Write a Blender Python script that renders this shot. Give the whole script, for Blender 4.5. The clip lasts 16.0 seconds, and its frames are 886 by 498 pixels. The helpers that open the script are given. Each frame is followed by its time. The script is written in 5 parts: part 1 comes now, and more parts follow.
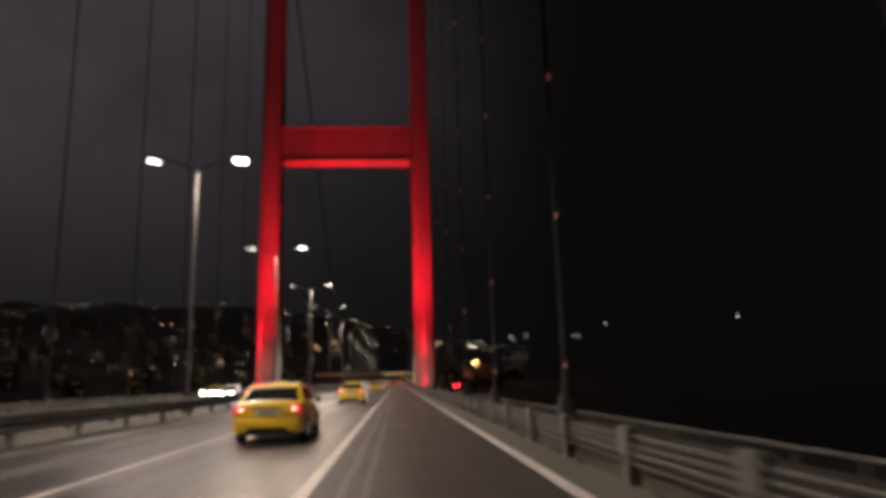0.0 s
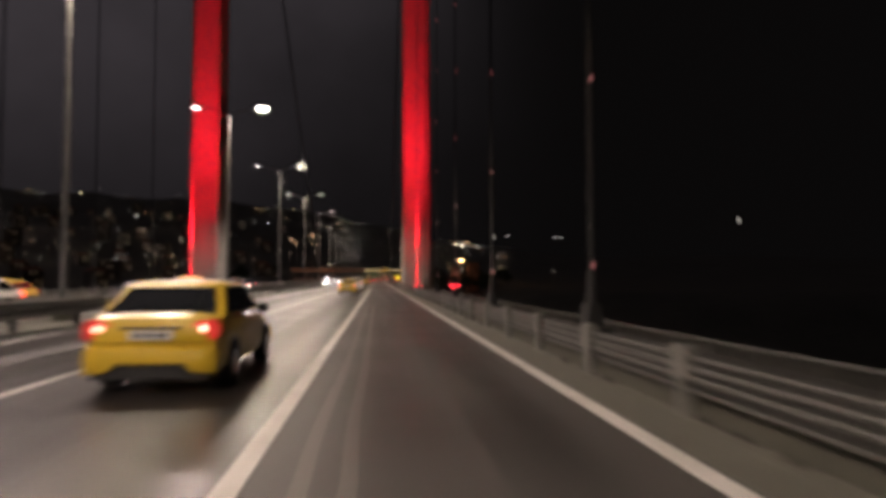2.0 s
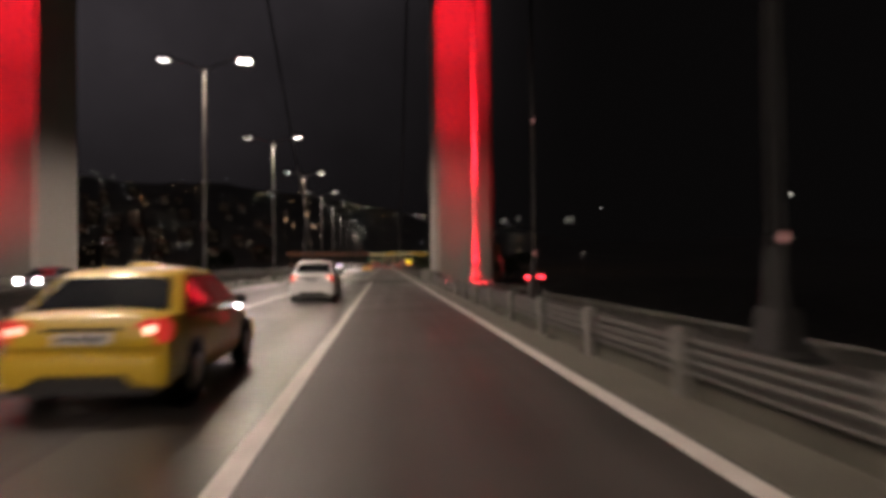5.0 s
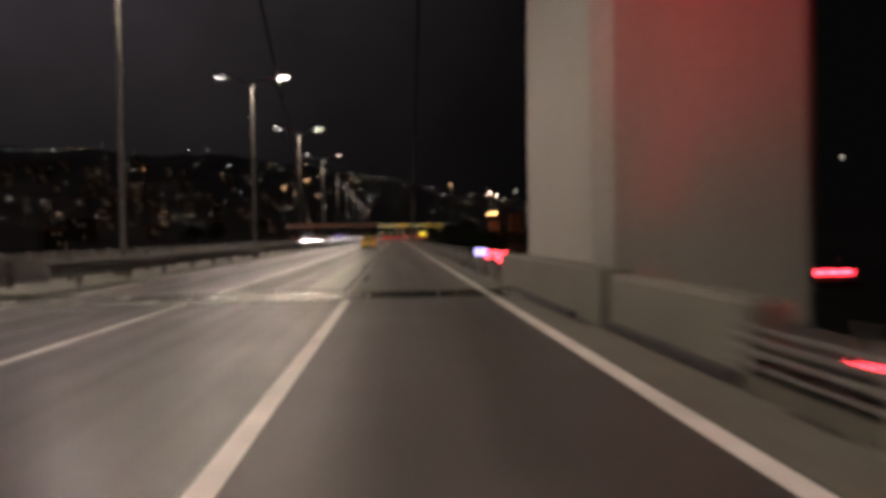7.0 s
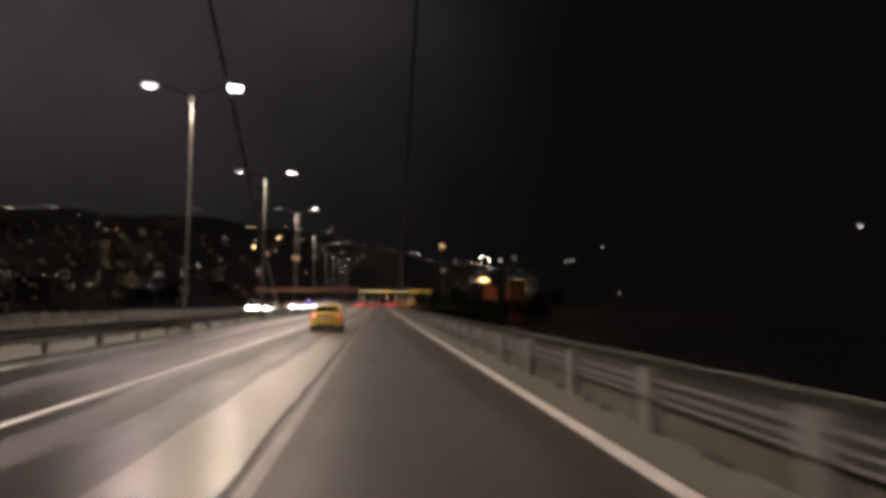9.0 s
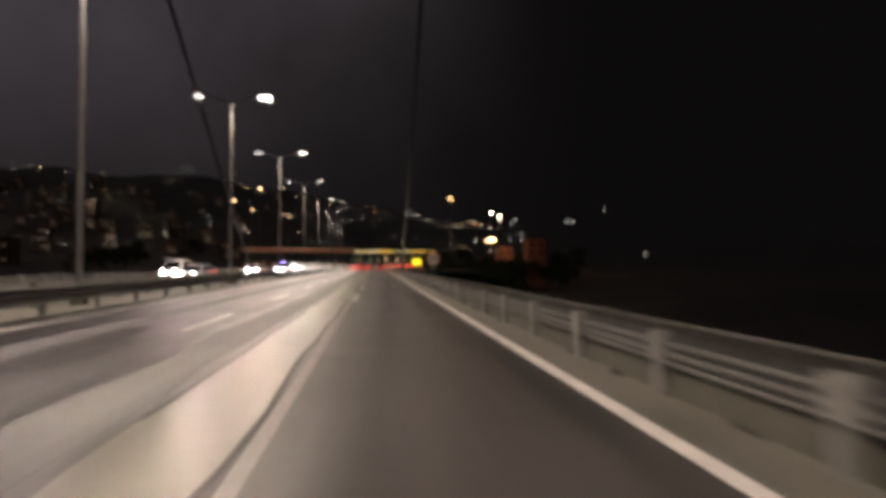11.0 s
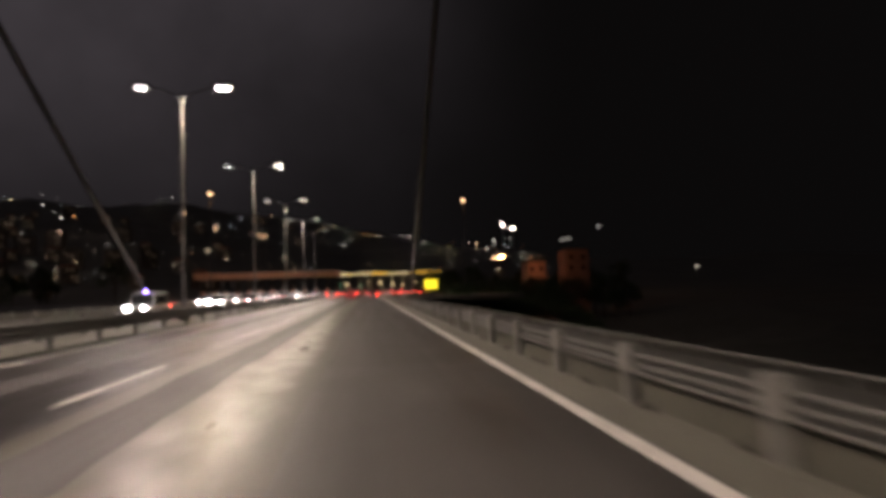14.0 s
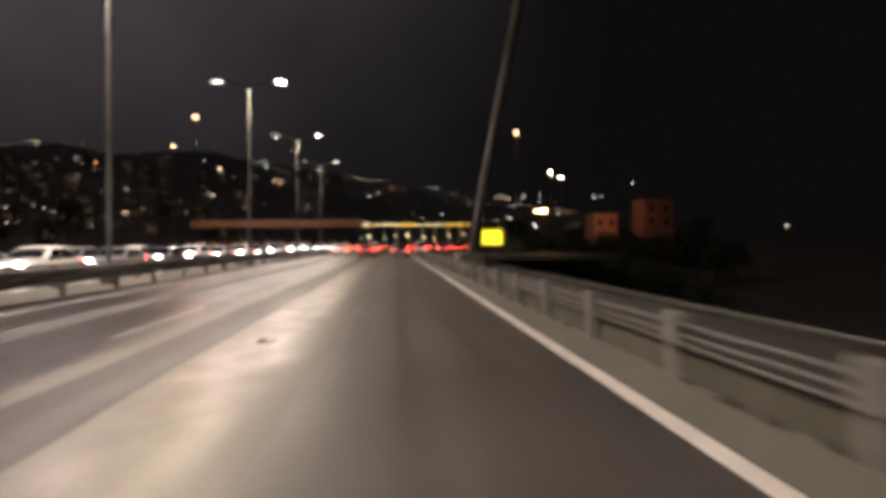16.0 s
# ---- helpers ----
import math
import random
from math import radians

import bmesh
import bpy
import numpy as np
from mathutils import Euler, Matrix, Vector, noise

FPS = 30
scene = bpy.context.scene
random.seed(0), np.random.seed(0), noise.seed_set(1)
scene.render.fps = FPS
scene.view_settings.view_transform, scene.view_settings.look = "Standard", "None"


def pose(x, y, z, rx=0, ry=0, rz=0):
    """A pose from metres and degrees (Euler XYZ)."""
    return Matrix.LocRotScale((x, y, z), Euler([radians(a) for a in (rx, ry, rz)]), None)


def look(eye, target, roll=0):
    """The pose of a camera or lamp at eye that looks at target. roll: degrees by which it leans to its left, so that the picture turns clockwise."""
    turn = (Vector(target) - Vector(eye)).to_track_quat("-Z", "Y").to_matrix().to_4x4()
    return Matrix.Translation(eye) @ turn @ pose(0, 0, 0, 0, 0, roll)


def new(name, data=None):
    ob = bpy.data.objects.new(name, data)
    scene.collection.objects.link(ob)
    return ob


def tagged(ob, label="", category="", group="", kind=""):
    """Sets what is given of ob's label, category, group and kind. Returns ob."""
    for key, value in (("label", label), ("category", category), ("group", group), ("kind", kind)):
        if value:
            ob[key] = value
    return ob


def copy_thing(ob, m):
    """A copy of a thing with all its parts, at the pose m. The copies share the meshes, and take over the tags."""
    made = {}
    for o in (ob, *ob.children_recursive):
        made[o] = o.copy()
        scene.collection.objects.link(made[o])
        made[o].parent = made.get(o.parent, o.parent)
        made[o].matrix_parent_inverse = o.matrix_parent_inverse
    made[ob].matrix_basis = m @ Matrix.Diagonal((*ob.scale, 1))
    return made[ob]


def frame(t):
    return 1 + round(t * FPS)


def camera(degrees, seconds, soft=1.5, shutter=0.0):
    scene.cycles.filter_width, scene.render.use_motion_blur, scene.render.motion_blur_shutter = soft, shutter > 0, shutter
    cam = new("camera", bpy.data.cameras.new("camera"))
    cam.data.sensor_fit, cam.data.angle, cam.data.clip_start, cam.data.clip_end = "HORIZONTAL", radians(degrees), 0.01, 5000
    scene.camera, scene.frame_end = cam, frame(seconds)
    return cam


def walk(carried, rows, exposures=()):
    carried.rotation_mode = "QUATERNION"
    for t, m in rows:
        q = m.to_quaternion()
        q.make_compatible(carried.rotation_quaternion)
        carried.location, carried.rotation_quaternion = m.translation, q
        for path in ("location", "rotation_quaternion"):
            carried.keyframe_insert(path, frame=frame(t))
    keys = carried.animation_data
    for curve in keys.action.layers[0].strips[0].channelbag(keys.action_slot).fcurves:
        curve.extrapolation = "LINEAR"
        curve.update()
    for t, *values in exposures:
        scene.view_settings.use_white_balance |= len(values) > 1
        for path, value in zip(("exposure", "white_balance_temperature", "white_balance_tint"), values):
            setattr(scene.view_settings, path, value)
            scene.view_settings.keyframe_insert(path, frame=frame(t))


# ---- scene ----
cam = camera(66.0, 16.0, soft=5.4, shutter=0.6)
PATH = [
    (0, (-0.494, 1.461, 1.427), (-0.354, 3.42, 1.805), -1.5),
    (0.5, (-0.473, 11.077, 1.435), (-0.319, 13.036, 1.805), 0.2),
    (0.8, (-0.483, 16.96, 1.456), (-0.321, 18.925, 1.788), -0.3),
    (1, (-0.494, 20.837, 1.446), (-0.331, 22.809, 1.732), -0.5),
    (1.5, (-0.628, 30.306, 1.449), (-0.455, 32.292, 1.614), -0.4),
    (2, (-0.701, 39.905, 1.474), (-0.512, 41.894, 1.561), -0.1),
    (2.5, (-0.748, 49.75, 1.476), (-0.562, 51.740, 1.560), 0.45),
    (3, (-0.765, 59.54, 1.453), (-0.587, 61.531, 1.518), 0.5),
    (3.5, (-0.777, 69.42, 1.455), (-0.604, 71.412, 1.498), 0.1),
    (4, (-0.678, 79.417, 1.479), (-0.506, 81.409, 1.531), -0.2),
    (6.5, (-0.622, 128.766, 1.492), (-0.466, 130.76, 1.473), -0.9),
    (7, (-0.587, 138.74, 1.501), (-0.448, 140.735, 1.461), -0.8),
    (7.6, (-0.601, 150.612, 1.438), (-0.488, 152.609, 1.428), -0.3),
    (8, (-0.512, 158.799, 1.489), (-0.416, 160.796, 1.536), -0.9),
    (8.5, (-0.734, 168.423, 1.487), (-0.602, 170.417, 1.559), -1.3),
    (9, (-0.777, 178.630, 1.557), (-0.587, 180.615, 1.715), 0.2),
    (11.5, (-0.853, 227.976, 1.545), (-0.651, 229.965, 1.577), 0.0),
    (12, (-0.771, 238.217, 1.465), (-0.556, 240.205, 1.496), -1.1),
    (12.5, (-0.710, 248.123, 1.504), (-0.495, 250.111, 1.501), -1.2),
    (13, (-0.671, 258.238, 1.498), (-0.468, 260.228, 1.496), -1.3),
    (13.5, (-0.669, 268.329, 1.497), (-0.455, 270.317, 1.554), -2.0),
    (14, (-0.772, 279.05, 1.550), (-0.549, 281.034, 1.663), -1.7),
    (14.5, (-0.782, 289.23, 1.545), (-0.560, 291.212, 1.700), -1.0),
    (15, (-0.705, 299.45, 1.481), (-0.504, 301.436, 1.606), -0.6),
    (15.5, (-0.629, 309.118, 1.490), (-0.458, 311.110, 1.534), -0.1),
    (16, (-0.613, 319.107, 1.543), (-0.468, 321.102, 1.527), -0.3),
]
walk(cam, [(t, look(eye, target, roll)) for t, eye, target, roll in PATH],
     exposures=[(0, -0.15), (0.6, -0.15), (1.2, -0.45), (2.2, -0.1), (3.0, -0.1), (3.5, 0.05), (4.0, -0.2), (6.5, -0.38), (7.2, -0.45), (7.6, -0.25), (8.0, 0.0), (8.5, -0.45), (9.0, -0.05), (12.0, 0.25), (13.0, 0.2), (13.5, 0.05), (14.0, 0.0), (14.5, 0.2), (15.0, 0.1), (15.5, 0.2), (16.0, 0.35)])

# ---------------------------------------------------------------- night sky
world = bpy.data.worlds.new("night")
scene.world = world
world.use_nodes = True
_w = world.node_tree
_co = _w.nodes.new("ShaderNodeTexCoord")
_cl = _w.nodes.new("ShaderNodeTexNoise")
_cl.inputs["Scale"].default_value, _cl.inputs["Detail"].default_value = 3.4, 9.0
_sp = _w.nodes.new("ShaderNodeSeparateXYZ")
_glowx = _w.nodes.new("ShaderNodeMapRange")          # this side of the sky is brightened, standing for lamp glare
_glowx.interpolation_type = "SMOOTHSTEP"
for _i, _v in ((1, 0.30), (2, -0.45), (3, 0.0), (4, 1.0)):
    _glowx.inputs[_i].default_value = _v
_mul = _w.nodes.new("ShaderNodeMath")
_mul.operation = "MULTIPLY"
_rmp = _w.nodes.new("ShaderNodeValToRGB")
_rmp.color_ramp.elements[0].position, _rmp.color_ramp.elements[1].position = 0.0, 0.62
_rmp.color_ramp.elements[0].color, _rmp.color_ramp.elements[1].color = (0.0032, 0.0028, 0.0028, 1), (0.066, 0.056, 0.063, 1)
_w.links.new(_co.outputs["Generated"], _cl.inputs["Vector"])
_w.links.new(_co.outputs["Generated"], _sp.inputs[0])
_w.links.new(_sp.outputs[0], _glowx.inputs[0])
_w.links.new(_glowx.outputs[0], _mul.inputs[0])
_w.links.new(_cl.outputs[0], _mul.inputs[1])
_up = _w.nodes.new("ShaderNodeMapRange")
_up.interpolation_type = "SMOOTHSTEP"
for _i, _v in ((1, 0.06), (2, 0.46), (3, 0.22), (4, 1.0)):
    _up.inputs[_i].default_value = _v
_mul2 = _w.nodes.new("ShaderNodeMath")
_mul2.operation = "MULTIPLY"
_w.links.new(_sp.outputs[2], _up.inputs[0])
_w.links.new(_mul.outputs[0], _mul2.inputs[0])
_w.links.new(_up.outputs[0], _mul2.inputs[1])
_w.links.new(_mul2.outputs[0], _rmp.inputs[0])
_w.links.new(_rmp.outputs[0], _w.nodes["Background"].inputs[0])
_w.nodes["Background"].inputs[1].default_value = 1.0

LAMP_POWER = 5600.0
LAMP_COLOUR, LAMP_COLOUR_WEST = (1.0, 0.815, 0.635), (1.0, 0.765, 0.71)
FLOOD_POWER = 112000.0
FLOOD_COLOUR = (1.0, 0.010, 0.028)
CX = -11.45            # centre line of the bridge
LAMP_Y0, LAMP_STEP = 38.86, 25.6
RNG = random.Random(7)


# ---------------------------------------------------------------- materials
def nodes_of(name):
    m = bpy.data.materials.new(name)
    m.use_nodes = True
    t = m.node_tree
    return m, t, t.nodes["Principled BSDF"]


def add_node(t, kind, **values):
    n = t.nodes.new(kind)
    for k, v in values.items():
        if k in n.inputs:
            n.inputs[k].default_value = v
    return n


def surface(name, a, b, rough=(0.5, 0.7), metal=0.0, scale=3.0, fine=60.0, bump=0.15, stretch=(1, 1, 1), coat=0.0, spread=0.0):
    """A worn surface: colour from a to b at a coarse and a fine scale, roughness range, fine relief."""
    m, t, p = nodes_of(name)
    tc = add_node(t, "ShaderNodeTexCoord")
    mp = add_node(t, "ShaderNodeMapping")
    mp.inputs["Scale"].default_value = stretch
    t.links.new(tc.outputs["Object"], mp.inputs["Vector"])
    n1 = add_node(t, "ShaderNodeTexNoise", Scale=scale, Detail=5.0, Roughness=0.6)
    n2 = add_node(t, "ShaderNodeTexNoise", Scale=fine, Detail=3.0, Roughness=0.7)
    t.links.new(mp.outputs[0], n1.inputs["Vector"])
    t.links.new(tc.outputs["Object"], n2.inputs["Vector"])
    mix = add_node(t, "ShaderNodeMix")
    mix.data_type = "FLOAT"
    mix.inputs[0].default_value = 0.35
    t.links.new(n1.outputs[0], mix.inputs[2])
    t.links.new(n2.outputs[0], mix.inputs[3])
    ramp = add_node(t, "ShaderNodeValToRGB")
    ramp.color_ramp.elements[0].position, ramp.color_ramp.elements[1].position = 0.33, 0.67
    ramp.color_ramp.elements[0].color, ramp.color_ramp.elements[1].color = (*a, 1), (*b, 1)
    t.links.new(mix.outputs[0], ramp.inputs[0])
    colour = ramp.outputs[0]
    if spread:
        info = add_node(t, "ShaderNodeObjectInfo")
        hsv = add_node(t, "ShaderNodeHueSaturation")
        rng = add_node(t, "ShaderNodeMapRange")
        rng.inputs[3].default_value, rng.inputs[4].default_value = 1 - spread, 1 + spread
        t.links.new(info.outputs["Random"], rng.inputs[0])
        t.links.new(rng.outputs[0], hsv.inputs["Value"])
        t.links.new(colour, hsv.inputs["Color"])
        colour = hsv.outputs[0]
    t.links.new(colour, p.inputs["Base Color"])
    rr = add_node(t, "ShaderNodeMapRange")
    rr.inputs[1].default_value, rr.inputs[2].default_value = 0.3, 0.7
    rr.inputs[3].default_value, rr.inputs[4].default_value = rough
    t.links.new(n1.outputs[0], rr.inputs[0])
    t.links.new(rr.outputs[0], p.inputs["Roughness"])
    p.inputs["Metallic"].default_value = metal
    if coat:
        p.inputs["Coat Weight"].default_value = coat
        p.inputs["Coat Roughness"].default_value = 0.06
    if bump:
        bp = add_node(t, "ShaderNodeBump", Strength=bump, Distance=0.02)
        t.links.new(n2.outputs[0], bp.inputs["Height"])
        t.links.new(bp.outputs[0], p.inputs["Normal"])
    return m


def glow(name, colour, strength, base=(0.8, 0.8, 0.8)):
    m, t, p = nodes_of(name)
    p.inputs["Base Color"].default_value = (*base, 1)
    p.inputs["Emission Color"].default_value = (*colour, 1)
    p.inputs["Emission Strength"].default_value = strength
    p.inputs["Roughness"].default_value = 0.3
    return m


def island_glow(name, stops, low, high):
    """Many small lights in one mesh: colour and strength differ from light to light."""
    m, t, p = nodes_of(name)
    g = add_node(t, "ShaderNodeNewGeometry")
    ramp = add_node(t, "ShaderNodeValToRGB")
    ramp.color_ramp.interpolation = "CONSTANT"
    el = ramp.color_ramp.elements
    el[0].position, el[0].color = 0.0, (*stops[0][1], 1)
    el[1].position, el[1].color = stops[1][0], (*stops[1][1], 1)
    for pos, col in stops[2:]:
        e = el.new(pos)
        e.color = (*col, 1)
    t.links.new(g.outputs["Random Per Island"], ramp.inputs[0])
    w = add_node(t, "ShaderNodeMath")
    w.operation = "MULTIPLY"
    w.inputs[1].default_value = 37.7
    fr = add_node(t, "ShaderNodeMath")
    fr.operation = "FRACT"
    pw = add_node(t, "ShaderNodeMath")
    pw.operation = "POWER"
    pw.inputs[1].default_value = 3.0
    mr = add_node(t, "ShaderNodeMapRange")
    mr.inputs[3].default_value, mr.inputs[4].default_value = low, high
    t.links.new(g.outputs["Random Per Island"], w.inputs[0])
    t.links.new(w.outputs[0], fr.inputs[0])
    t.links.new(fr.outputs[0], pw.inputs[0])
    t.links.new(pw.outputs[0], mr.inputs[0])
    t.links.new(ramp.outputs[0], p.inputs["Emission Color"])
    t.links.new(mr.outputs[0], p.inputs["Emission Strength"])
    p.inputs["Base Color"].default_value = (0.3, 0.3, 0.3, 1)
    return m


def road_surface(name, a, b, rough, relief=0.12, sheen=(1, 1, 1), band=None, gloss_level=0.42, along=0.62, ragged=1.6):
    """Asphalt with wheel tracks, patches, oil stains and aggregate."""
    m, t, p = nodes_of(name)
    tc = add_node(t, "ShaderNodeTexCoord")
    st = add_node(t, "ShaderNodeMapping")
    st.inputs["Scale"].default_value = (1.0, 0.025 if not band else along, 1.0)
    t.links.new(tc.outputs["Object"], st.inputs["Vector"])
    tracks = add_node(t, "ShaderNodeTexNoise", Scale=1.3, Detail=4.0, Roughness=0.55)
    t.links.new(st.outputs[0], tracks.inputs["Vector"])
    blot = add_node(t, "ShaderNodeTexNoise", Scale=0.35, Detail=6.0, Roughness=0.6)
    t.links.new(tc.outputs["Object"], blot.inputs["Vector"])
    grit = add_node(t, "ShaderNodeTexNoise", Scale=90.0, Detail=2.0, Roughness=0.8)
    t.links.new(tc.outputs["Object"], grit.inputs["Vector"])
    m1 = add_node(t, "ShaderNodeMix")
    m1.data_type = "FLOAT"
    m1.inputs[0].default_value = 0.4
    t.links.new(tracks.outputs[0], m1.inputs[2])
    t.links.new(blot.outputs[0], m1.inputs[3])
    m2 = add_node(t, "ShaderNodeMix")
    m2.data_type = "FLOAT"
    m2.inputs[0].default_value = 0.25
    t.links.new(m1.outputs[0], m2.inputs[2])
    t.links.new(grit.outputs[0], m2.inputs[3])
    ramp = add_node(t, "ShaderNodeValToRGB")
    ramp.color_ramp.elements[0].position, ramp.color_ramp.elements[1].position = 0.40, 0.60
    ramp.color_ramp.elements[0].color, ramp.color_ramp.elements[1].color = (*a, 1), (*b, 1)
    t.links.new(m2.outputs[0], ramp.inputs[0])
    rr = add_node(t, "ShaderNodeMapRange")
    rr.inputs[1].default_value, rr.inputs[2].default_value = 0.40, 0.60
    rr.inputs[3].default_value, rr.inputs[4].default_value = rough
    t.links.new(m1.outputs[0], rr.inputs[0])
    colour, gloss = ramp.outputs[0], rr.outputs[0]
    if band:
        # the lamp sheen put into colour and gloss fades raggedly towards both long edges
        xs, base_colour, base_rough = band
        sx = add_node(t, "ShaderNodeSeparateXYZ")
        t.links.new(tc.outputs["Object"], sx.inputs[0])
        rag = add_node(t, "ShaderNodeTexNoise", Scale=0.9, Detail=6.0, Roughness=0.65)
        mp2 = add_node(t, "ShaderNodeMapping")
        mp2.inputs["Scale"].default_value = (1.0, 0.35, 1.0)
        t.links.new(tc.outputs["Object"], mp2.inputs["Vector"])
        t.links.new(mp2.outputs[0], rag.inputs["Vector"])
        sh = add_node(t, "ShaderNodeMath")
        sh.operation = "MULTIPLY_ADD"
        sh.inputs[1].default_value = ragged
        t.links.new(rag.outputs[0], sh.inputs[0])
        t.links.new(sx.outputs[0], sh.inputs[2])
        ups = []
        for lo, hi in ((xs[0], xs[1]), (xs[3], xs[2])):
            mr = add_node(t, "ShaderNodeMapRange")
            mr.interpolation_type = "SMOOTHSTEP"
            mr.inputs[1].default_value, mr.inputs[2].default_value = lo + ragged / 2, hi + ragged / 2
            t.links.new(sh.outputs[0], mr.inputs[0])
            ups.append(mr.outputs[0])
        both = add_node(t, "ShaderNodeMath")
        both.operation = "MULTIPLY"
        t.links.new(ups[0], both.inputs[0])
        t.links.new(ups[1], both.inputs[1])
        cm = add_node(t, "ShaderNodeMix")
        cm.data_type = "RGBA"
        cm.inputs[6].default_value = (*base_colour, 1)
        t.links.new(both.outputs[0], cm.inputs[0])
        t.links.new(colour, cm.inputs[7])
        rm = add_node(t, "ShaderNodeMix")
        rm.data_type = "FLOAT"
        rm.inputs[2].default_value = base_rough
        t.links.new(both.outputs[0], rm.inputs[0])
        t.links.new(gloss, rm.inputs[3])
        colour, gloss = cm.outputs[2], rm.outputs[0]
    t.links.new(colour, p.inputs["Base Color"])
    t.links.new(gloss, p.inputs["Roughness"])
    # tint puts the lamps' yellow into the road's own reflections
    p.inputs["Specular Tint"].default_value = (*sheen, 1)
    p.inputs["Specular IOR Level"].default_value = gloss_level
    if relief:
        bp = add_node(t, "ShaderNodeBump", Strength=relief, Distance=0.006)
        t.links.new(grit.outputs[0], bp.inputs["Height"])
        t.links.new(bp.outputs[0], p.inputs["Normal"])
    return m


ASPHALT = road_surface("asphalt", (0.032, 0.030, 0.028), (0.074, 0.069, 0.064), (0.44, 0.60))
ASPHALT_DARK = road_surface("asphalt_oily", (0.015, 0.0135, 0.0125), (0.033, 0.030, 0.028), (0.52, 0.66))
ASPHALT_SCRAPED = road_surface("asphalt_scraped", (0.085, 0.079, 0.072), (0.15, 0.14, 0.128), (0.45, 0.6))
ASPHALT_OLD = road_surface("asphalt_worn", (0.0108, 0.0098, 0.0095), (0.026, 0.023, 0.0225), (0.30, 0.42), gloss_level=0.125)
ASPHALT_WET = road_surface("asphalt_damp", (0.022, 0.020, 0.016), (0.044, 0.040, 0.032), (0.28, 0.33), 0.0, (1.0, 0.93, 0.60))
# pale warm band painted where the lamps' highlight lies on the lane
ASPHALT_SHEEN = road_surface("asphalt_sheen", (0.034, 0.031, 0.026), (0.098, 0.090, 0.072), (0.39, 0.27), 0.0, (1.0, 0.94, 0.62), ((-3.75, -2.65, -2.4, -1.75), (0.030, 0.027, 0.026), 0.46), ragged=0.9)
ASPHALT_STREAK = road_surface("asphalt_streak", (0.017, 0.0155, 0.014), (0.030, 0.027, 0.024), (0.31, 0.28), 0.0, (1.0, 0.94, 0.70), ((-3.05, -2.3, 0.0, 0.5), (0.020, 0.018, 0.0175), 0.40), 0.22, 0.02, 0.35)
TAR = surface("bitumen", (0.012, 0.011, 0.011), (0.03, 0.028, 0.026), (0.65, 0.8), fine=40, bump=0.02)
PAINT_LINE = surface("road_paint", (0.42, 0.41, 0.38), (0.74, 0.72, 0.68), (0.5, 0.7), scale=1.2, fine=30, bump=0.1)
PAINT_WORN = surface("road_paint_worn", (0.10, 0.098, 0.09), (0.5, 0.48, 0.44), (0.4, 0.6), scale=1.8, fine=20, bump=0.1)
PAINT_FAINT = surface("road_paint_faint", (0.045, 0.043, 0.039), (0.26, 0.25, 0.225), (0.4, 0.6), scale=1.1, fine=14, bump=0.1)
CONCRETE = surface("concrete", (0.072, 0.071, 0.057), (0.14, 0.138, 0.112), (0.7, 0.9), scale=0.8, fine=25)
CONCRETE_DIRTY = surface("concrete_dirty", (0.036, 0.036, 0.026), (0.090, 0.089, 0.066), (0.7, 0.9), scale=1.1, fine=22)
STEEL_PAINT = surface("painted_steel", (0.040, 0.039, 0.034), (0.082, 0.079, 0.070), (0.45, 0.62), scale=2.0, fine=18, spread=0.12)
STEEL_GREY = surface("galvanised_steel", (0.11, 0.11, 0.11), (0.19, 0.19, 0.186), (0.35, 0.55), metal=0.7, scale=4)
STEEL_DARK = surface("dark_steel", (0.05, 0.05, 0.05), (0.10, 0.10, 0.095), (0.35, 0.5), metal=0.6, scale=4)
BARRIER_STEEL = surface("dusty_barrier_steel", (0.080, 0.076, 0.073), (0.15, 0.143, 0.136), (0.6, 0.8), metal=0.0, scale=1.5, fine=20)
DECK_STEEL = surface("deck_ledge", (0.018, 0.018, 0.016), (0.045, 0.043, 0.038), (0.7, 0.9), scale=0.9, fine=20)
MAIN_CABLE = surface("main_cable_wrap", (0.10, 0.098, 0.095), (0.16, 0.156, 0.152), (0.45, 0.6), scale=1.0, fine=12)
POST_HEAD = surface("post_head_paint", (0.10, 0.098, 0.088), (0.18, 0.175, 0.158), (0.5, 0.65), scale=2.0, fine=18, spread=0.15)
TOWER_PAINT = surface("tower_paint", (0.22, 0.217, 0.19), (0.31, 0.305, 0.27), (0.45, 0.6), scale=0.25, fine=5, bump=0.05, stretch=(1, 1, 0.3))
TIE_PAINT = surface("tie_paint", (0.20, 0.195, 0.18), (0.30, 0.29, 0.27), (0.45, 0.6), scale=1.0, fine=12)
CABLE_PAINT = surface("cable_paint", (0.010, 0.010, 0.010), (0.024, 0.024, 0.023), (0.75, 0.9), scale=1.0, fine=12)
EARTH = surface("earth", (0.05, 0.05, 0.038), (0.12, 0.112, 0.09), (0.9, 1.0), scale=0.02, fine=0.4, bump=0.3)
KERB_DIRT = surface("kerb_dirt", (0.016, 0.015, 0.012), (0.05, 0.046, 0.036), (0.9, 1.0), scale=3.0, fine=20.0, bump=0.4)
WATER, _t, _p = nodes_of("water")
_p.inputs["Base Color"].default_value = (0.004, 0.007, 0.010, 1)
_p.inputs["Roughness"].default_value = 0.12
_n = add_node(_t, "ShaderNodeTexNoise", Scale=0.12, Detail=6.0)
_c = add_node(_t, "ShaderNodeTexCoord")
_b = add_node(_t, "ShaderNodeBump", Strength=0.5, Distance=1.0)
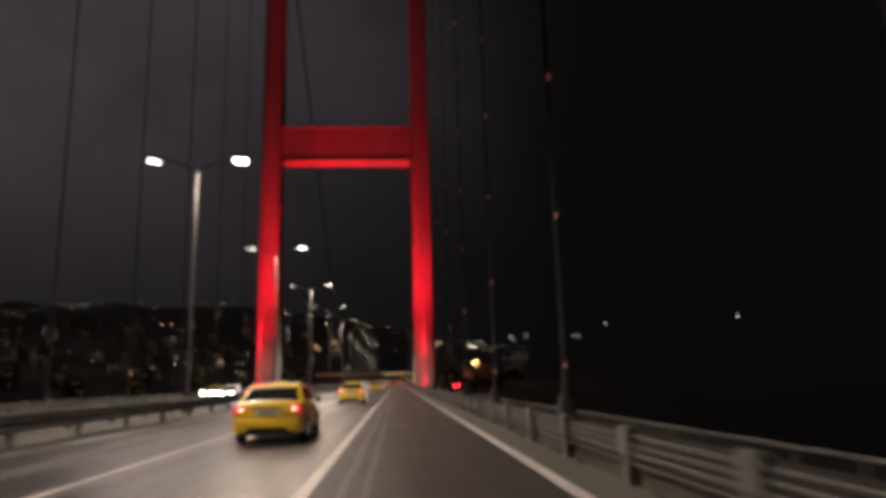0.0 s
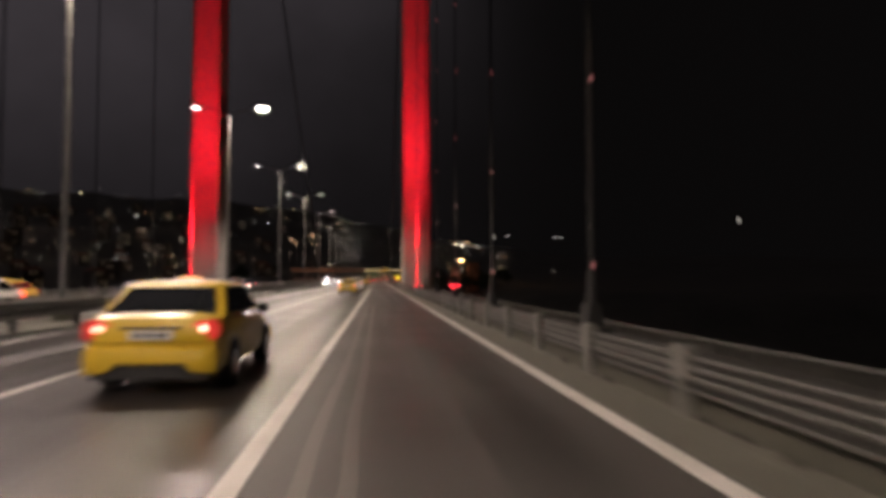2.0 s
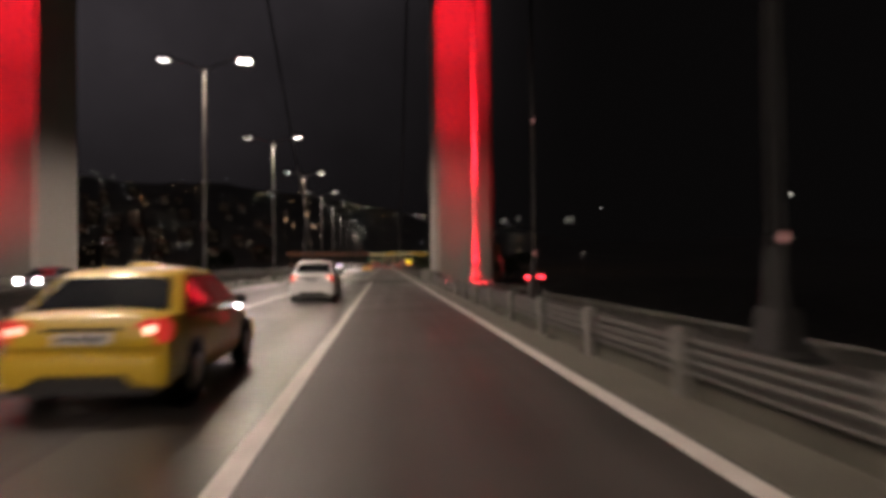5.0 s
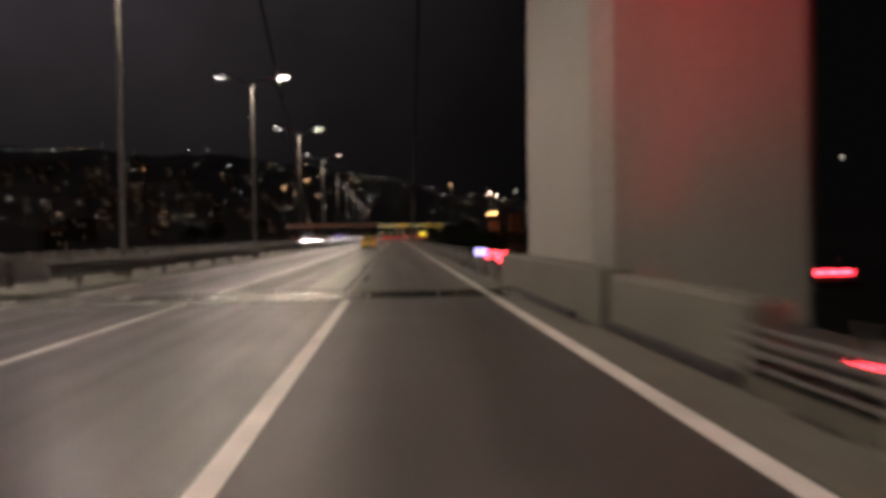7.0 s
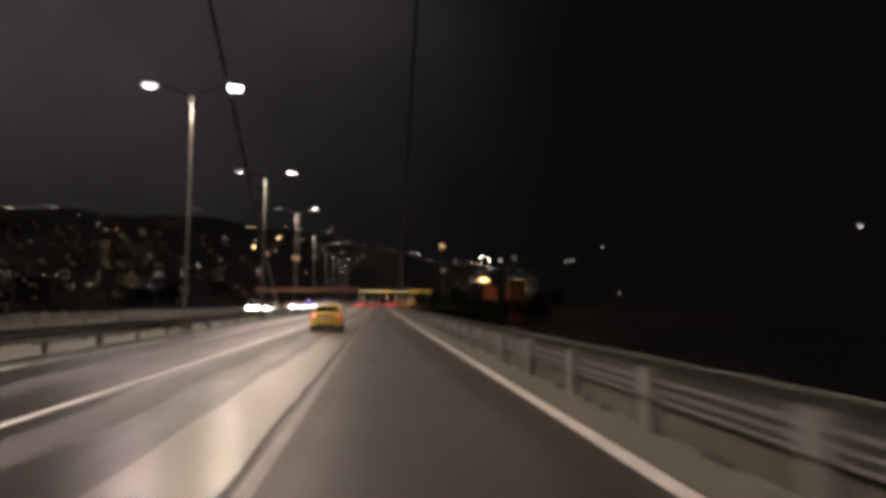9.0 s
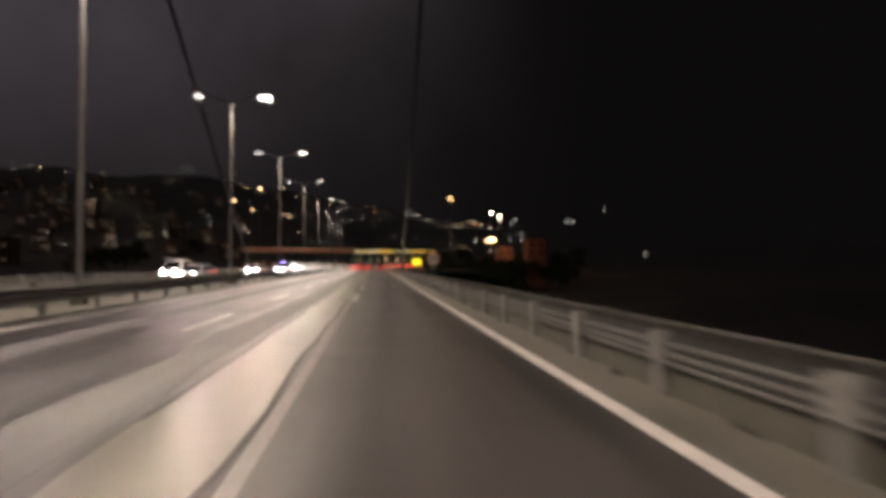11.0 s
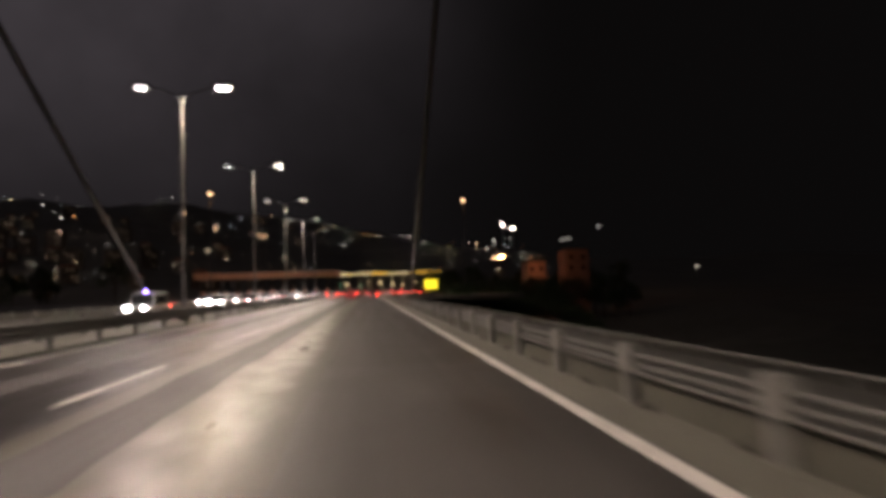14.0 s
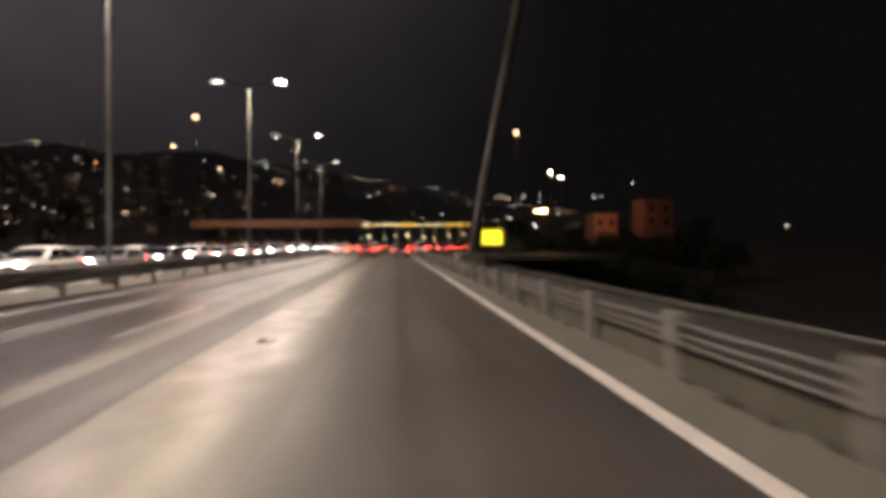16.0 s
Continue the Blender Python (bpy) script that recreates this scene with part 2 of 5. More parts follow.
_t.links.new(_c.outputs["Object"], _n.inputs["Vector"])
_t.links.new(_n.outputs[0], _b.inputs["Height"])
_t.links.new(_b.outputs[0], _p.inputs["Normal"])
WALL_PLASTER = surface("facade_plaster", (0.13, 0.112, 0.092), (0.24, 0.212, 0.178), (0.8, 0.95), scale=0.3, fine=6, spread=0.3)
ROOF_TILE = surface("roof_tile", (0.16, 0.06, 0.035), (0.28, 0.11, 0.06), (0.7, 0.9), scale=1.5, fine=8, spread=0.2)
WINDOW_DARK = surface("window_dark", (0.01, 0.012, 0.014), (0.02, 0.022, 0.025), (0.08, 0.15), bump=0)
LEAVES = surface("leaves", (0.025, 0.045, 0.015), (0.06, 0.085, 0.03), (0.6, 0.8), scale=2, fine=14, bump=0)
BARK = surface("bark", (0.06, 0.045, 0.03), (0.13, 0.10, 0.07), (0.8, 1.0), scale=3, fine=20, bump=0.6, stretch=(1, 1, 0.2))
RUBBER = surface("rubber", (0.012, 0.012, 0.012), (0.03, 0.03, 0.03), (0.7, 0.9), fine=50)
RIM = surface("alloy", (0.4, 0.4, 0.4), (0.6, 0.6, 0.6), (0.25, 0.4), metal=0.9)
GLASS_CAR = surface("car_glass", (0.008, 0.009, 0.010), (0.014, 0.015, 0.016), (0.04, 0.08), bump=0, coat=0.5)
TRIM_BLACK = surface("black_plastic", (0.012, 0.012, 0.012), (0.025, 0.025, 0.025), (0.4, 0.6))
PLATE_WHITE = surface("number_plate", (0.6, 0.6, 0.6), (0.75, 0.75, 0.75), (0.4, 0.5), bump=0)
TAXI_YELLOW = surface("taxi_yellow", (0.54, 0.36, 0.024), (0.64, 0.43, 0.034), (0.28, 0.42), scale=2, fine=40, bump=0.02, coat=0.6)
CAR_WHITE = surface("car_white", (0.62, 0.62, 0.61), (0.72, 0.72, 0.70), (0.28, 0.42), scale=2, fine=40, bump=0.02, coat=0.6)
CAR_SILVER = surface("car_silver", (0.34, 0.34, 0.35), (0.44, 0.44, 0.45), (0.25, 0.4), metal=0.5, scale=2, fine=40, bump=0.02, coat=0.6)
CAR_DARK = surface("car_dark", (0.025, 0.027, 0.035), (0.045, 0.047, 0.055), (0.25, 0.4), scale=2, fine=40, bump=0.02, coat=0.6)
CAR_RED = surface("car_red", (0.30, 0.02, 0.02), (0.38, 0.03, 0.03), (0.25, 0.4), scale=2, fine=40, bump=0.02, coat=0.6)
SIGN_WHITE = surface("sign_white", (0.40, 0.38, 0.35), (0.50, 0.48, 0.45), (0.4, 0.5), bump=0)
SIGN_RED = surface("sign_red", (0.26, 0.07, 0.055), (0.34, 0.10, 0.08), (0.4, 0.5), bump=0)
SIGN_BLACK = surface("sign_black", (0.015, 0.015, 0.015), (0.03, 0.03, 0.03), (0.4, 0.5), bump=0)
ORANGE_WALL = surface("canopy_fascia", (0.24, 0.15, 0.11), (0.33, 0.22, 0.17), (0.5, 0.7), scale=0.4, fine=4)
LAMP_GLASS = glow("lamp_glass", (1.0, 0.90, 0.84), 34.0)
LAMP_GLASS_NEAR = glow("lamp_glass_clear", (1.0, 0.90, 0.76), 150.0)
ORANGE_GLASS = glow("sodium_glass", (1.0, 0.62, 0.36), 4.5)
RED_LED = glow("red_led", (1.0, 0.03, 0.05), 26.0)
RED_NODE = glow("red_node", (1.0, 0.16, 0.16), 0.35)
BLUE_LED = glow("blue_white_led", (0.40, 0.38, 1.0), 11.0)
HEADLIGHT = glow("headlight_glass", (1.0, 0.93, 0.90), 100.0)
TAILLIGHT = glow("tail_light_glass", (1.0, 0.05, 0.03), 0.45, (0.35, 0.02, 0.02))
TAIL_BULB = glow("tail_bulb", (1.0, 0.36, 0.24), 5.0)
TAIL_FAR = glow("brake_light_glass", (1.0, 0.06, 0.04), 16.0, (0.4, 0.02, 0.02))
_t = TAIL_FAR.node_tree
_i, _m = add_node(_t, "ShaderNodeObjectInfo"), add_node(_t, "ShaderNodeMapRange")
_m.inputs[3].default_value, _m.inputs[4].default_value = 1.0, 20.0
_t.links.new(_i.outputs["Random"], _m.inputs[0])
_t.links.new(_m.outputs[0], _t.nodes["Principled BSDF"].inputs["Emission Strength"])
BLUE_BEACON = glow("blue_beacon", (0.16, 0.10, 1.0), 40.0)
SIGN_LIT = glow("lit_yellow_panel", (1.0, 0.80, 0.03), 1.4, (0.8, 0.6, 0.05))
CANOPY_AMBER = glow("canopy_amber_tube", (1.0, 0.55, 0.07), 2.4)
CANOPY_TUBE = glow("canopy_tube", (1.0, 0.80, 0.42), 3.2)
BOOTH_GREEN = glow("green_lane_signal", (0.35, 1.0, 0.60), 1.6)
WINDOW_LIT = glow("window_lit", (1.0, 0.66, 0.34), 0.05)
CITY_GLOW = island_glow("city_lamp", [(0, (1.0, 0.92, 0.80)), (0.45, (1.0, 0.70, 0.40)), (0.75, (0.85, 0.93, 1.0)), (0.88, (1.0, 0.42, 0.16))], 0.25, 15.0)


# ---------------------------------------------------------------- mesh helpers
def box(bm, x0, x1, y0, y1, z0, z1, bevel=0.0):
    r = bmesh.ops.create_cube(bm, size=1.0)
    for v in r["verts"]:
        v.co = Vector((x0 + (v.co.x + 0.5) * (x1 - x0), y0 + (v.co.y + 0.5) * (y1 - y0), z0 + (v.co.z + 0.5) * (z1 - z0)))
    if bevel:
        edges = list({e for v in r["verts"] for e in v.link_edges})
        bmesh.ops.bevel(bm, geom=edges, offset=bevel, segments=1, affect="EDGES", profile=0.5)
    return bm


def rod(bm, p0, p1, r0, r1=None, n=10):
    """A tapered round bar from p0 to p1."""
    p0, p1 = Vector(p0), Vector(p1)
    r1 = r0 if r1 is None else r1
    q = (p1 - p0).to_track_quat("Z", "Y")
    rings = []
    for p, r in ((p0, r0), (p1, r1)):
        rings.append([bm.verts.new(p + q @ Vector((r * math.cos(a), r * math.sin(a), 0))) for a in (2 * math.pi * i / n for i in range(n))])
    for i in range(n):
        bm.faces.new((rings[0][i], rings[0][(i + 1) % n], rings[1][(i + 1) % n], rings[1][i]))
    bm.faces.new(rings[0][::-1])
    bm.faces.new(rings[1])
    return bm


def loft(bm, rings, closed=True):
    """Skin over rings of equally many points."""
    vs = [[bm.verts.new(p) for p in ring] for ring in rings]
    n = len(vs[0])
    for a, b in zip(vs, vs[1:]):
        for i in range(n):
            bm.faces.new((a[i], a[(i + 1) % n], b[(i + 1) % n], b[i]))
    if closed:
        bm.faces.new(vs[0][::-1])
        bm.faces.new(vs[-1])
    return bm


def slab(bm, corners, thick):
    """A thin plate on four corners, thickened along its normal."""
    c = [Vector(p) for p in corners]
    n = (c[1] - c[0]).cross(c[3] - c[0]).normalized() * thick
    a = [bm.verts.new(p - n * 0.5) for p in c]
    b = [bm.verts.new(p + n * 0.5) for p in c]
    bm.faces.new(a[::-1])
    bm.faces.new(b)
    for i in range(4):
        bm.faces.new((a[i], a[(i + 1) % 4], b[(i + 1) % 4], b[i]))
    return bm


def part(name, bm, material, parent=None, label="", smooth=False):
    bmesh.ops.recalc_face_normals(bm, faces=bm.faces)
    me = bpy.data.meshes.new(name)
    bm.to_mesh(me)
    bm.free()
    me.materials.append(material)
    if smooth:
        me.shade_smooth()
        me.set_sharp_from_angle(angle=radians(35))
    ob = new(name, me)
    ob.parent = parent
    if label:
        tagged(ob, label)
    return ob


def thing(name, label, category, group="", kind="", at=(0, 0, 0)):
    e = new(name)
    e.empty_display_size = 0.3
    e.location = at
    return tagged(e, label, category, group, kind)


def setting(name, bm, material, label, category):
    return tagged(part(name, bm, material), label, category, kind="structure")


def twin(name, mesh, parent, m):
    """One more piece on a mesh that is there already."""
    ob = new(name, mesh)
    ob.parent = parent
    ob.matrix_basis = m
    return ob


def lamp_of(name, kind, energy, colour, m, parent=None, size=0.3, angle=150, blend=0.6):
    d = bpy.data.lights.new(name, kind)
    d.energy, d.color = energy, colour
    if kind == "SPOT":
        d.spot_size, d.spot_blend, d.shadow_soft_size = radians(angle), blend, size
    elif kind == "AREA":
        d.size = size
    else:
        d.shadow_soft_size = size
    ob = new(name, d)
    ob.parent = parent
    ob.matrix_basis = m
    return ob


B = bmesh.new


# ---------------------------------------------------------------- ground, water, distance
def smooth(a, b, v):
    u = min(1.0, max(0.0, (v - a) / (b - a)))
    return u * u * (3 - 2 * u)


def land(x, y):
    """Height of the ground: shore at the tower, the toll plaza's flat, hills behind."""
    bump = noise.noise(Vector((x * 0.0016, y * 0.0016, 3.1))) + 0.5 * noise.noise(Vector((x * 0.006, y * 0.006, 7.7)))
    z = -72 + 66 * smooth(200, 420, y + 0.10 * abs(x - CX))
    side = 0.30 + 0.70 * smooth(700, -300, x)
    z += (235 + 70 * bump) * side * smooth(560, 2700, y + 0.25 * abs(x - CX))
    z += 26 * smooth(150, 500, CX - x) * smooth(450, 900, y)
    flat = smooth(118, 74, abs(x - CX - 10)) * smooth(400, 450, y) * smooth(760, 640, y)
    z = z * (1 - flat) + (-0.75) * flat
    if y > 380:
        z -= 7.0 * smooth(9, 22, x) * smooth(95, 60, x) * smooth(380, 410, y) * smooth(520, 480, y)
    return z


bm = B()
XS = [-3000 + 60 * i for i in range(46)] + [-290 + 14 * i for i in range(42)] + [320 + 60 * i for i in range(46)]
YS = [195 + 12 * i for i in range(46)] + [760 + 50 * i for i in range(50)]
grid = [[bm.verts.new((x, y, land(x, y))) for x in XS] for y in YS]
for r0, r1 in zip(grid, grid[1:]):
    for i in range(len(XS) - 1):
        bm.faces.new((r0[i], r0[i + 1], r1[i + 1], r1[i]))
setting("ground", bm, EARTH, "dark hillside rising from the strait behind the bridge", "hill")
bm = B()
box(bm, -4500, 4500, -1500, 4800, -70, -64)
setting("water", bm, WATER, "black night water of the strait below the bridge", "water")

# ---------------------------------------------------------------- bridge deck and road
Y0, Y1 = -60.0, 420.0
JOINT0, JOINT1 = 155.2, 157.8


def deck(name, y0, y1):
    """Box girder with sloping undersides and a lower ledge for the footway."""
    bm = B()
    half = [(0, -0.02), (13.9, -0.02), (17.25, 0.0), (17.25, -1.05), (18.6, -1.05), (18.6, -1.3), (13.0, -3.0), (0, -3.0)]
    ring = [(CX + x, z) for x, z in half] + [(CX - x, z) for x, z in half[::-1] if x]
    loft(bm, [[(x, y, z) for x, z in ring] for y in (y0, y1)])
    return setting(name, bm, DECK_STEEL, "steel and concrete deck of the suspension bridge", "bridge deck")


deck("bridge_deck_main_span", Y0, JOINT0)
deck("bridge_deck_side_span", JOINT1, Y1)

for side, (xa, xb) in (("east", (-10.35, 2.40)), ("west", (2 * CX - 2.40, 2 * CX + 10.35))):
    xm = -1.9 if side == "east" else 2 * CX + 1.9
    for tag, mat, (a, b) in (("inner", ASPHALT_OLD, (xa, xm) if side == "east" else (xm, xb)), ("outer", ASPHALT, (xm, xb) if side == "east" else (xa, xm))):
        bm = B()
        box(bm, a, b, Y0, JOINT0, -0.03, 0.0)
        box(bm, a, b, JOINT1, 400, -0.03, 0.0)
        setting(f"road_{side}_{tag}", bm, mat, "dark new asphalt of the outer lane" if tag == "outer" else "paler worn asphalt, damp and polished by traffic", "road")
bm = B()
box(bm, -80, 27.5, 400, 660, -0.5, 0.0)
setting("road_plaza", bm, ASPHALT, "wide asphalt apron in front of the toll canopy", "road")
# far piers and the deck's end on land
bm = B()
box(bm, CX - 18, CX + 18, 404, 424, -30, -3.02)
setting("abutment", bm, CONCRETE_DIRTY, "concrete abutment under the end of the bridge", "abutment")
for k, y in enumerate((210, 262, 314, 366)):
    bm = B()
    for dx in (-9, 9):
        box(bm, CX + dx - 1.4, CX + dx + 1.4, y - 1.2, y + 1.2, -74, -3.02)
    setting(f"pier_{k + 1}", bm, CONCRETE, "concrete pier under the side span", "pier")


def line(name, x, y0, y1, w, mat, label, z=0.004):
    bm = B()
    n = max(1, int((y1 - y0) / 6))
    for i in range(n):
        a, b = y0 + (y1 - y0) * i / n, y0 + (y1 - y0) * (i + 1) / n
        slab(bm, ((x - w / 2, a, z), (x + w / 2, a, z), (x + w / 2, b, z), (x - w / 2, b, z)), 0.006)
    bmesh.ops.remove_doubles(bm, verts=bm.verts, dist=1e-4)
    return setting(name, bm, mat, label, "road marking")


for sgn in (1, -1):
    ex = lambda x: x if sgn > 0 else 2 * CX - x
    tag = "east" if sgn > 0 else "west"
    line(f"edge_line_outer_{tag}", ex(1.76), Y0, JOINT0 - 0.4, 0.20, PAINT_LINE, "solid white edge line along the kerb")
    line(f"edge_line_outer_{tag}", ex(1.76), JOINT1, 520, 0.20, PAINT_LINE, "solid white edge line along the kerb")
    line(f"edge_line_outer_{tag}", ex(1.76), JOINT0 - 0.4, JOINT1, 0.20, PAINT_WORN, "worn white edge line crossing the steel joint", 0.0045)
    line(f"edge_line_median_{tag}", ex(-9.35), Y0, JOINT0 - 0.4, 0.15, PAINT_LINE, "white edge line beside the central barrier")
    line(f"edge_line_median_{tag}", ex(-9.35), JOINT1, 520, 0.15, PAINT_LINE, "white edge line beside the central barrier")
    line(f"lane_line_{tag}", ex(-1.75), Y0, JOINT0 - 0.4, 0.19, PAINT_LINE, "solid white lane line")
    line(f"lane_line_worn_{tag}", ex(-1.84), JOINT1, 245.5, 0.15, PAINT_FAINT, "worn white lane line, nearly rubbed away")
    line(f"inner_lane_line_{tag}", ex(-5.45), Y0, JOINT0 - 0.4, 0.13, PAINT_LINE, "solid white lane line")
    line(f"inner_lane_line_{tag}", ex(-5.45), JOINT1, 226, 0.13, PAINT_LINE, "white lane line")
    for a, b in ((246.6, 253.4), (261.2, 267.9), (276.2, 282.8)):
        line(f"lane_dash_{tag}", ex(-1.73), a, b, 0.15, PAINT_LINE, "short white lane dash")
    for k in range(8):
        y = 234.3 + 13.8 * k
        line(f"inner_lane_dash_{tag}", ex(-5.28), y, y + 5.4, 0.13, PAINT_LINE if k < 5 else PAINT_WORN, "short white lane dash")


def ribbon(name, y0, y1, xa, xb, wob, mat, label, z, step=1.0, seed=0.0, taper=False):
    """A strip of resurfaced road with ragged long edges."""
    bm = B()
    rows, y = [], y0
    while y <= y1 + 1e-6:
        d0 = wob * noise.noise(Vector((seed, y * 0.22, 0))) + 0.4 * wob * noise.noise(Vector((seed, y * 1.1, 5)))
        d1 = wob * noise.noise(Vector((seed + 9, y * 0.22, 0))) + 0.4 * wob * noise.noise(Vector((seed + 9, y * 1.1, 5)))
        if xb - xa < 2.2 * wob:
            d1 = d0 + 0.2 * (d1 - d0)
        xl, xr = xa + d0, xb + d1
        xr = max(xr, xl + 0.02)
        if taper:
            f = max(0.05, math.sin(math.pi * (y - y0 + 0.02) / (y1 - y0 + 0.04)) ** 0.6)
            mid = (xl + xr) / 2
            xl, xr = mid + (xl - mid) * f, mid + (xr - mid) * f
        rows.append((bm.verts.new((xl, y, z)), bm.verts.new((xr, y, z))))
        y += step
    for a, b in zip(rows, rows[1:]):
        bm.faces.new((a[0], a[1], b[1], b[0]))
    r = bmesh.ops.extrude_face_region(bm, geom=bm.faces[:])
    for v in [g for g in r["geom"] if isinstance(g, bmesh.types.BMVert)]:
        v.co.z -= 0.003
    return setting(name, bm, mat, label, "road patch")


# glossy strip with a warm tint, laid where the lamps' sheen runs
ribbon("road_sheen_strip", -58, 132, -3.3, -1.84, 0.04, ASPHALT_STREAK, "smooth strip of lane, its gloss and warm tint carrying the lamp sheen", 0.0014, step=2.0, seed=40)
ribbon("road_patch_strip", 232, 262, -2.5, -1.86, 0.05, ASPHALT_WET, "paler old surface strip beside the lane line", 0.0020, seed=2)
ribbon("road_patch_strip", 158.3, 262, -3.12, -2.05, 0.16, ASPHALT_WET, "paler old surface strip with a ragged edge", 0.0022, seed=1)
ribbon("road_seam", 158.3, 249, -2.06, -1.985, 0.11, TAR, "dark ragged seam of bitumen between two surfaces", 0.0034, seed=10)
ribbon("road_seam", 247.2, 250.4, -2.34, -2.29, 0.03, TAR, "short dark crack filled with bitumen", 0.0036, step=0.4, seed=14, taper=True)
ribbon("road_seam", 161.5, 165.6, -1.80, -1.55, 0.12, TAR, "broad dark bitumen repair beside the joint", 0.0036, step=0.4, seed=17, taper=True)
ribbon("road_seam", 171.0, 175.5, -2.22, -1.95, 0.10, TAR, "broad dark bitumen repair along the seam", 0.0038, step=0.4, seed=19, taper=True)
ribbon("road_seam", 225, 262, -3.16, -3.10, 0.16, TAR, "dark ragged seam of bitumen between two surfaces", 0.0034, seed=1)
for _x, _ya, _yb in ((-7.4, -58, 154.5), (-7.3, 158.4, 390), (-4.6, 158.4, 224)):
    ribbon("road_oil_strip", _ya, _yb, _x - 0.42, _x + 0.42, 0.16, ASPHALT_DARK, "dark oily strip along the middle of a lane", 0.0017, step=1.5, seed=_x + _ya)
ribbon("road_dark_strip", 222, 392, -4.3, -3.35, 0.16, ASPHALT_DARK, "darker strip of newer asphalt in the middle lane", 0.0036, seed=30)
ribbon("road_patch_broad", 256, 392, -4.75, -1.62, 0.05, ASPHALT_SHEEN, "broad polished patch paled and warmed by painted lamp sheen, with ragged fading edges", 0.0026, seed=4)
for x in (-1.25, -0.92):
    ribbon("road_wear_stripe", -40, 82, x - 0.065, x + 0.065, 0.06, ASPHALT_SCRAPED, "thin pale scraped stripe along the lane", 0.002, seed=x)

# expansion joint at the tower
JOINT_STEEL = surface("joint_steel", (0.25, 0.25, 0.24), (0.4, 0.4, 0.385), (0.16, 0.30), metal=0.9, scale=1.2, fine=30)
JOINT_DARK = surface("joint_steel_dark", (0.030, 0.030, 0.029), (0.07, 0.068, 0.065), (0.14, 0.28), metal=0.5, scale=1.2, fine=30)
joint = thing("expansion_joint", "dark steel expansion joint across the road at the tower", "expansion joint", kind="structure")
bm = B()
box(bm, CX - 16.5, CX + 16.5, JOINT0 - 0.02, JOINT1 + 0.02, -0.4, -0.06)
part("joint_bed", bm, STEEL_DARK, joint)
for s in (-1, 1):
    for k in range(7):
        xa = (-10.3 + k * 1.8) if s > 0 else (2 * CX + 10.3 - (k + 1) * 1.8)
        bm = B()
        box(bm, xa + 0.02, xa + 1.78, JOINT0, JOINT1 - 0.32, -0.055, -0.004, 0.01)
        part("joint_plate", bm, JOINT_DARK if k > 4 else JOINT_STEEL, joint)
bm = B()
box(bm, 0, 0.13, 0, 0.26, -0.055, -0.003, 0.01)
tooth = part("joint_tooth", bm, STEEL_GREY, joint)
tooth.location = (-10.2, JOINT1 - 0.29, 0)
for k in range(1, 50):
    twin("joint_tooth", tooth.data, joint, pose(-10.2 + 0.25 * k, JOINT1 - 0.29, 0))
for y, w in ((JOINT0 - 0.36, 0.3), (JOINT1 + 0.04, 0.25)):
    bm = B()
    box(bm, -10.3, 2.38, y, y + w, -0.02, 0.003)
    part("joint_edge", bm, CONCRETE, joint)


# ---------------------------------------------------------------- kerbs and barriers
def mirror_x(x, s):
    return x if s > 0 else 2 * CX - x


def span_box(bm, s, xa, xb, *rest):
    a, b = sorted((mirror_x(xa, s), mirror_x(xb, s)))
    return box(bm, a, b, *rest)


for s in (1, -1):
    tag = "east" if s > 0 else "west"
    bm = B()
    for ya, yb in ((Y0, 149.6), (JOINT1, 410)):
        span_box(bm, s, 2.40, 2.62, ya, yb, -0.02, 0.018, 0.004)
    span_box(bm, s, 1.9, 2.42, Y0, JOINT0 - 0.4, -0.01, 0.014)
    span_box(bm, s, 1.9, 2.42, JOINT1 + 0.3, 410, -0.01, 0.014)
    setting("kerb_" + tag, bm, CONCRETE, "pale concrete gutter strip beside the edge line", "kerb")
    bm = B()
    for ya, yb in ((Y0, 144.9), (159.6, 410)):
        span_box(bm, s, 2.64, 2.80, ya, yb, -0.02, 0.26 if ya < 100 else 0.36, 0.02)
    setting("kerb_upstand_" + tag, bm, CONCRETE_DIRTY, "stained low concrete upstand under the guard rail", "kerb")
    bm = B()
    span_box(bm, s, 2.64, 3.22, 149.4, 159.5, -0.02, 0.93, 0.05)
    span_box(bm, s, 2.80, 3.22, 145.0, 149.38, -0.02, 0.85, 0.06)
    setting("parapet_" + tag, bm, CONCRETE, "smooth grey concrete parapet block beside the tower leg", "parapet")
    # solid dark bar, its colour standing for the shade in the slot
    bm = B()
    span_box(bm, s, 2.52, 2.64, 150.8, 157.4, 0.0, 0.10, 0.01)
    span_box(bm, s, 2.68, 2.80, 145.2, 149.2, 0.0, 0.12, 0.01)
    setting("parapet_slot_shade_" + tag, bm, TAR, "dark strip in place of the shaded slot at the foot of the parapet", "gutter")


